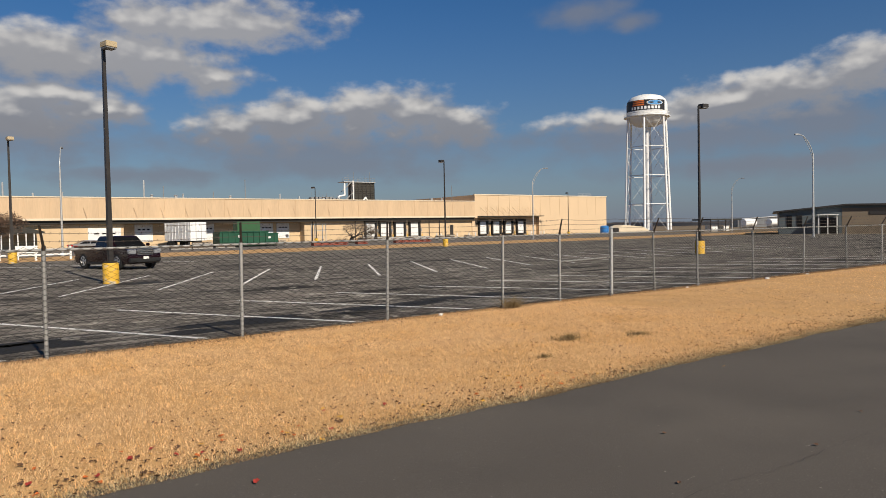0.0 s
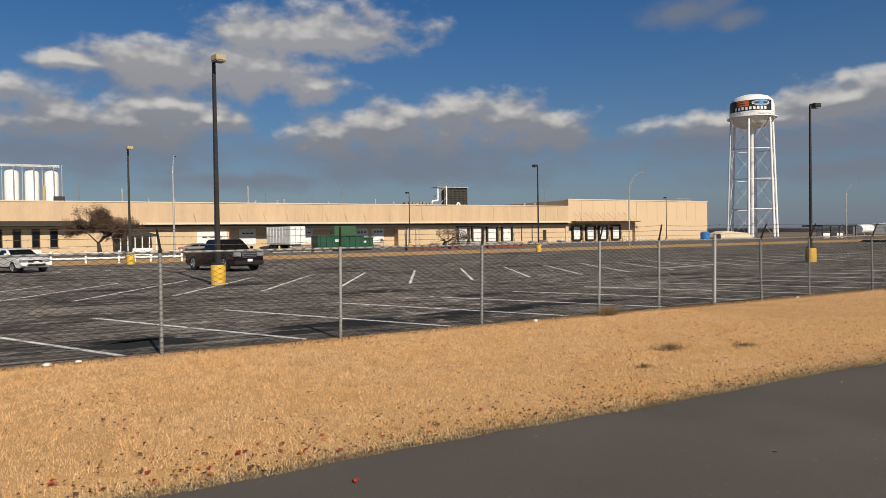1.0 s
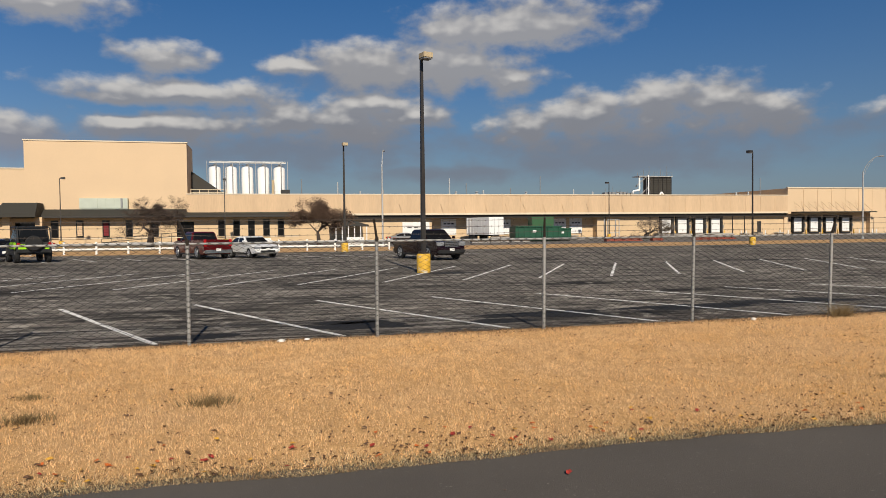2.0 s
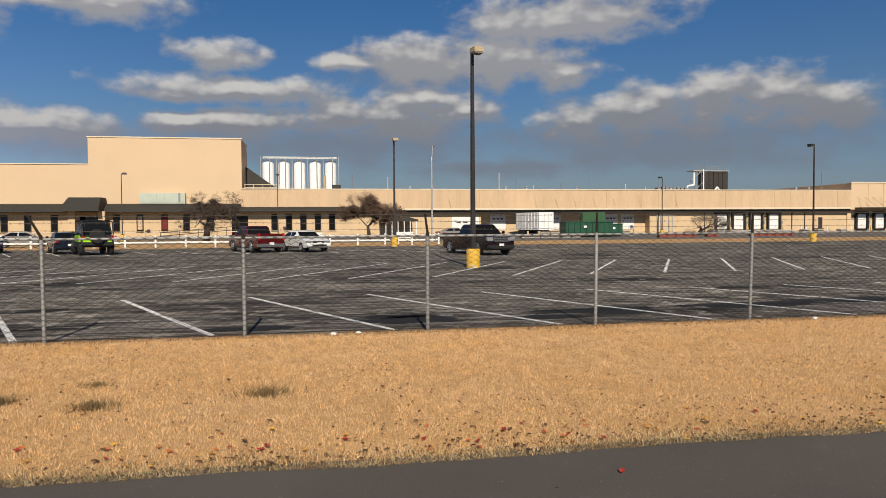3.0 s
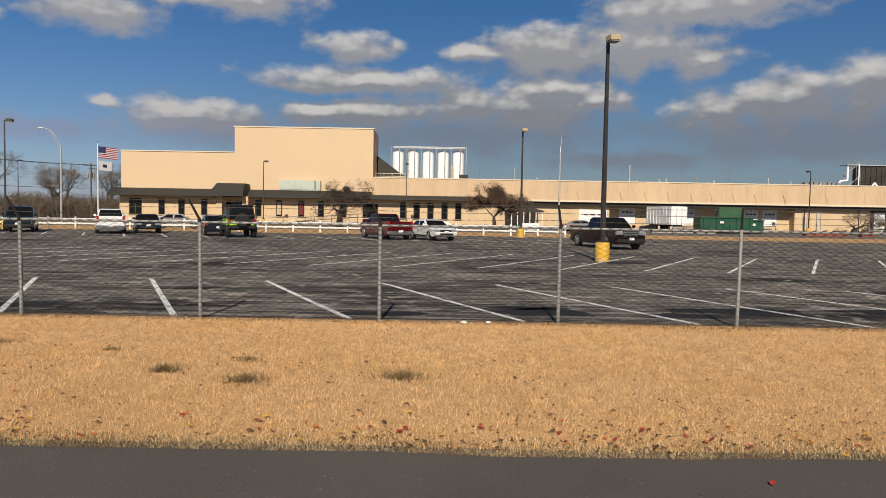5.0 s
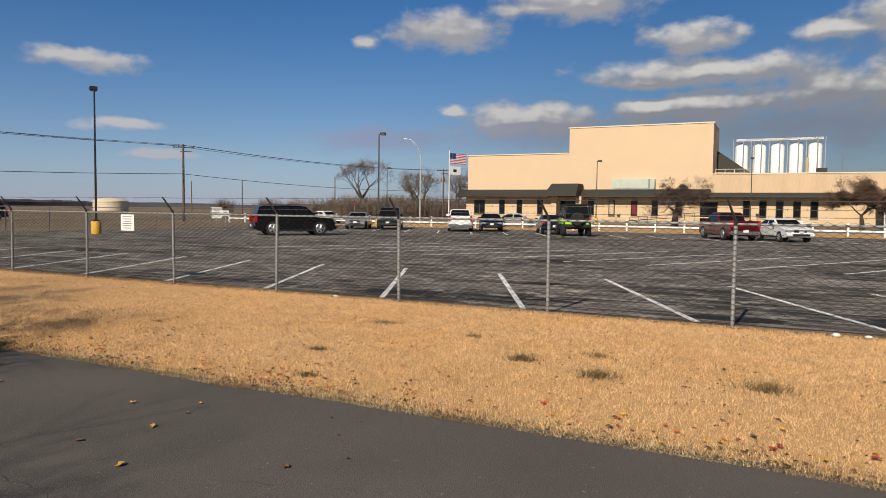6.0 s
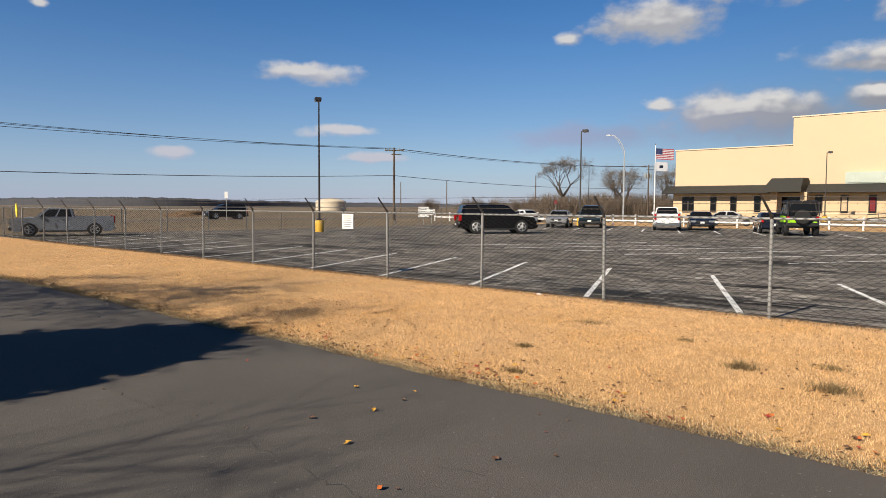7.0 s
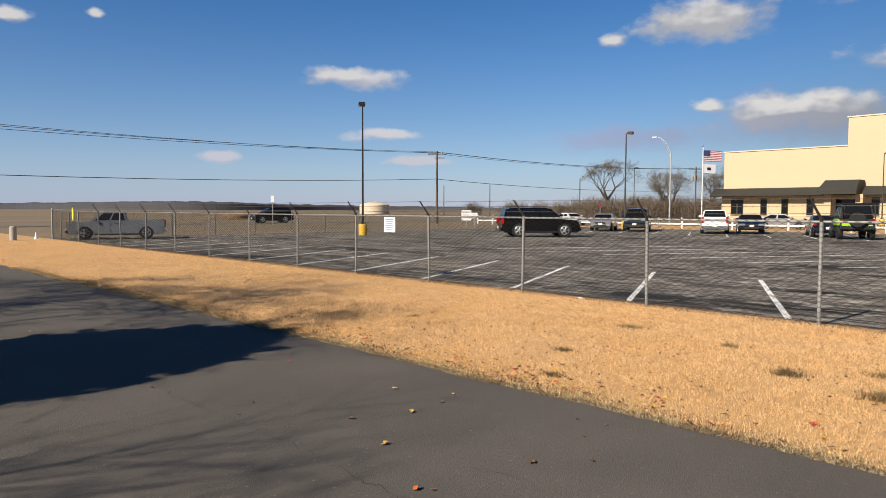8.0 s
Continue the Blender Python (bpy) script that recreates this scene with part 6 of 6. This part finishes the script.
M["blade"] = mat("dry_grass_blades", (0.75, 0.475, 0.230), 0.8, vary=0.24, scale=0.8, fine=4, per="island", spread=0.42, bump=0, other=(0.65, 0.375, 0.14), mix=(0.45, 0.65))
M["thatch"] = mat("pale_thatch", (0.46, 0.36, 0.20), 0.85, vary=0.25, scale=1.2, per="island", spread=0.5, bump=0, other=(0.25, 0.18, 0.095), mix=(0.45, 0.62))
M["straw"] = mat("pale_straw_blades", (0.80, 0.56, 0.31), 0.8, vary=0.2, scale=1.1, per="island", spread=0.25, bump=0)
M["debris"] = mat("brown_leaf_debris", (0.17, 0.10, 0.05), 0.9, vary=0.3, scale=2, per="island", spread=0.6, bump=0)
M["weed"] = mat("grey_green_weed", (0.175, 0.118, 0.050), 0.85, vary=0.2, per="island", spread=0.45, bump=0)
blades("near_grass", "dry golden grass blades of the verge", 370000, -13, 11, 4.8, 11.3, 0.030, 0.0023, 1, M["blade"], lie=1.2)
blades("pale_grass", "pale straw blades among golden grass", 150000, -13, 11, 4.8, 11.3, 0.029, 0.0021, 8, M["straw"], lie=1.2)
blades("brown_grass", "brown dead blades among golden grass", 120000, -13, 11, 4.8, 11.3, 0.020, 0.003, 9, M["debris"], lie=1.3)
blades("side_grass", "dry golden grass blades of the verge", 130000, -45, -13, 4.8, 11.3, 0.026, 0.0036, 2, M["blade"])
blades("side_grass", "dry golden grass blades of the verge", 90000, 11, 40, 4.8, 11.3, 0.026, 0.0036, 3, M["blade"])
blades("fence_debris", "brown leaf litter and dead stems along the fence", 26000, -40, 35, 11.02, 11.42, 0.05, 0.006, 6, M["debris"])
blades("edge_debris", "brown matted debris along the path edge", 52000, -26, 18, 4.8, 6, 0.010, 0.0045, 11, M["debris"], edge=True, lie=2.5)
blades("edge_grass", "matted pale grass along the path edge", 90000, -26, 18, 4.8, 6, 0.014, 0.003, 4, M["thatch"], edge=True, lie=3.2)


def leaf_crumbs():
    """Curled scraps of dead leaves caught in the grass, thickest beside the path."""
    rng = random.Random(77)
    verts, faces = [], []
    for i in range(9000):
        x = rng.uniform(-30, 16)
        near = i % 3 == 0
        y = edge_wave(x) + (abs(rng.gauss(0, 0.45)) - 0.04 if near else rng.uniform(0, 6.2))
        if y > FENCE_Y - 0.05 or noise.noise((x * 0.8, y * 0.8, 6.0)) + 0.5 * rng.random() < 0.12:
            continue
        z = strip_height(x, y) + rng.uniform(0.012, 0.03)
        r, a = rng.uniform(0.008, 0.021), rng.uniform(0, 6.28)
        u, w = Vector((math.cos(a), math.sin(a), 0)) * r, Vector((-math.sin(a), math.cos(a), 0)) * r * rng.uniform(0.4, 0.8)
        c, k = Vector((x, y, z)), len(verts)
        verts.extend([tuple(c - u), tuple(c - w + Vector((0, 0, r * 0.8))), tuple(c + u + Vector((0, 0, r * rng.random()))), tuple(c + w + Vector((0, 0, r)))])
        faces.extend([(k, k + 1, k + 2), (k, k + 2, k + 3)])
    me = bpy.data.meshes.new("leaf_scraps")
    me.from_pydata(verts, [], faces)
    me.materials.append(mat("dead_leaf_scraps", (0.125, 0.062, 0.028), 0.85, vary=0.3, scale=2, per="island", spread=0.6, bump=0))
    tagged(new("leaf_scraps", me), "scraps of dead brown leaves caught in the grass", "leaf litter", kind="stuff")


leaf_crumbs()


def weeds():
    for k, (x, y, r, h) in enumerate(((6.5, 7.05, 0.36, 0.12), (7.6, 6.6, 0.3, 0.07), (-2.33, 7.1, 0.34, 0.12), (-3.92, 6.85, 0.25, 0.11), (-4.9, 7.2, 0.22, 0.11), (-7.7, 8.8, 0.3, 0.06), (-7.3, 6.6, 0.16, 0.06), (-4.2, 7.9, 0.26, 0.06), (-6.0, 8.4, 0.16, 0.06), (9.0, 11.0, 0.3, 0.3), (5.2, 6.3, 0.22, 0.05), (-6.6, 5.5, 0.16, 0.06))):
        rng = random.Random(k + 60)
        bm = bmesh.new()
        for i in range(330):
            a, q = rng.uniform(0, 2 * math.pi), abs(rng.gauss(0, 0.55)) * r
            p = Vector((x + q * math.cos(a), y + 0.6 * q * math.sin(a), strip_height(x, y) - 0.01))
            tip = p + Vector((rng.gauss(0, 0.5) * h, rng.gauss(0, 0.5) * h, h * rng.uniform(0.4, 1.1)))
            w = Vector((math.cos(a * 7), math.sin(a * 7), 0)) * 0.0055
            bm.faces.new((bm.verts.new(p - w), bm.verts.new(p + w), bm.verts.new(tip)))
        single("weed", bm, M["weed"], "low dark green-brown weed tuft in dry grass", "weed", "weeds in the verge", kind="stuff")


weeds()


def fallen_leaf_mesh(seed, s):
    rng = random.Random(seed)
    bm = bmesh.new()
    n = 9
    ring = []
    for i in range(n):
        a = 2 * math.pi * i / n
        r = s * (1.0 if i % 2 == 0 else 0.72) * rng.uniform(0.75, 1.15)
        ring.append(bm.verts.new((r * math.cos(a), 0.75 * r * math.sin(a), 0.012 + 0.4 * s * rng.uniform(-0.2, 1.0) * abs(math.sin(a)))))
    c = bm.verts.new((0, 0, 0.01))
    for i in range(n):
        bm.faces.new((c, ring[i], ring[(i + 1) % n]))
    return bm


def fallen_leaves():
    kinds = []
    for name, col in (("red", (0.34, 0.035, 0.022)), ("yellow", (0.62, 0.33, 0.04)), ("brown", (0.12, 0.06, 0.03)), ("orange", (0.55, 0.13, 0.02))):
        m = mat(name + "_leaf", col, 0.7, vary=0.2, scale=20, bump=0)
        kinds.append((name, [mesh_of(fallen_leaf_mesh(q + len(kinds) * 5, 0.034), "leaf", m) for q in range(3)]))
    rng = random.Random(17)

    def drop(name, x, y, s):
        me = rng.choice(dict(kinds)[name])
        z = strip_height(x, y) + 0.012 if y > edge_wave(x) else -0.008
        ob = tagged(new("fallen_leaf", me), "fallen " + name + " leaf lying on the ground", "leaf", "fallen leaves")
        ob.matrix_basis = pose(x, y, z, rng.uniform(-15, 15), rng.uniform(-15, 15), rng.uniform(0, 360)) @ Matrix.Diagonal((s, s, s, 1))
    for x, y, c in ((1.18, 4.98, "yellow"), (-0.25, 5.42, "red"), (-5.28, 5.35, "red"), (-3.42, 5.5, "orange"), (-1.58, 5.4, "red"), (0.3, 5.4, "yellow"), (0.35, 4.4, "red"), (-0.95, 5.3, "red"), (-2.6, 5.25, "yellow"), (-1.9, 5.2, "yellow"), (-2.2, 5.35, "red"), (-4.1, 5.6, "red"), (-6.7, 3.6, "yellow"), (-6.2, 2.9, "yellow"), (-5.4, 2.5, "orange"), (-7.4, 4.0, "yellow"), (-5.2, 3.4, "brown"), (-6.9, 3.1, "brown")):
        drop(c, x, y, 1.05)
    for i in range(170):
        x = rng.uniform(-10, 5)
        drop(rng.choice(("red", "yellow", "orange", "brown", "brown")), x, edge_wave(x) + abs(rng.gauss(0.0, 0.42)) + 0.05, rng.uniform(0.7, 1.1))
    for i in range(150):
        x = rng.uniform(-20, 11)
        drop("brown", x, rng.uniform(edge_wave(x), FENCE_Y - 0.1), rng.uniform(0.6, 1.1))
    for i in range(40):
        drop(rng.choice(("brown", "brown", "yellow", "red")), rng.uniform(-14, 9), rng.uniform(1.8, 4.7), rng.uniform(0.45, 0.8))


fallen_leaves()


def ragged(name, x, y, rx, ry, z, material, label, seed, category):
    """A flat patch with an uneven outline."""
    bm = bmesh.new()
    n = 40
    ring = []
    for i in range(n):
        a = 2 * math.pi * i / n
        k = 1 + 0.55 * noise.noise((math.cos(a) * 1.6 + seed, math.sin(a) * 1.6, seed)) + 0.25 * noise.noise((math.cos(a) * 5 + seed, math.sin(a) * 5, 7))
        ring.append(bm.verts.new((x + rx * k * math.cos(a), y + ry * k * math.sin(a), z)))
    bm.faces.new(ring)
    return single(name, bm, material, label, category, kind="structure")


oil = mat("dark_oily_asphalt", (0.007, 0.0065, 0.006), 0.9, vary=0.4, scale=1.5, fine=20, bump=0.2)
for k, (x, y, rx, ry) in enumerate(((0.0, 12.75, 1.1, 0.45), (4.0, 13.3, 1.6, 0.45), (2.6, 12.5, 0.9, 0.3), (-2.9, 12.2, 0.8, 0.3), (7.6, 13.6, 1.5, 0.5), (-9.8, 12.6, 0.7, 0.3), (-0.3, 13.3, 0.7, 0.25), (10.4, 13.9, 1.5, 0.5), (5.6, 27.5, 1.0, 0.6))):
    ragged("oil_stain", x, y, rx, ry, 0.003, oil, "dark oily stain on worn asphalt", k * 3.7, "stain")


def cracks():
    tar = mat("dark_crack_filler", (0.034, 0.031, 0.029), 0.8, vary=0.2, bump=0)
    for k, pts in enumerate((((-14.0, 2.5), (-8.6, 2.33), (-6.5, 2.41), (-5.4, 2.32), (-2.0, 2.4), (0.5, 2.28), (2.7, 2.3), (3.3, 2.17), (4.4, 2.13), (5.2, 2.1), (9.0, 2.2), (14.0, 2.15)), ((5.6, 2.75), (6.0, 2.73), (6.5, 2.64)), ((-5.5, 3.0), (-5.2, 3.12), (-4.9, 3.1)))):
        rng = random.Random(k)
        bm = bmesh.new()
        fine = []
        for a, b in zip(pts, pts[1:]):
            n = max(4, int(14 * math.hypot(b[0] - a[0], b[1] - a[1])))
            for i in range(n):
                s = i / n
                fine.append(Vector((a[0] + (b[0] - a[0]) * s + rng.gauss(0, 0.018), a[1] + (b[1] - a[1]) * s + rng.gauss(0, 0.018), -0.009)))
        prev = None
        for i, p in enumerate(fine[:-1]):
            d = (fine[i + 1] - p).normalized()
            w = Vector((-d.y, d.x, 0)) * (0.001 + 0.006 * abs(noise.noise((i * 0.3, k, 0))))
            cur = (bm.verts.new(p - w), bm.verts.new(p + w))
            if prev:
                bm.faces.new((prev[0], cur[0], cur[1], prev[1]))
            prev = cur
        single("path_crack", bm, tar, "thin dark crack in the asphalt path", "crack", kind="structure")


cracks()


def litter():
    white = M["white_paint"]
    for x, y, s in ((-1.55, 11.15, 0.16), (-1.15, 11.2, 0.12), (7.1, 11.1, 0.14), (-10.2, 11.1, 0.13), (19.9, 11.0, 0.2), (22.5, 11.0, 0.14), (15.6, 11.0, 0.12)):
        def bag(b):
            bmesh.ops.create_icosphere(b, subdivisions=2, radius=s * 0.3)
            for v in b.verts:
                v.co *= 1 + 0.5 * noise.noise(v.co * 18 + Vector((x, y, 0)))
                v.co = Vector((x + v.co.x * 1.3, y + v.co.y, max(0.0, v.co.z * 0.6 + 0.03) + strip_height(x, y)))
        bm = bmesh.new()
        bag(bm)
        single("litter", bm, white, "crumpled white plastic litter by the fence", "litter", "litter along the fence", smooth=True)


litter()
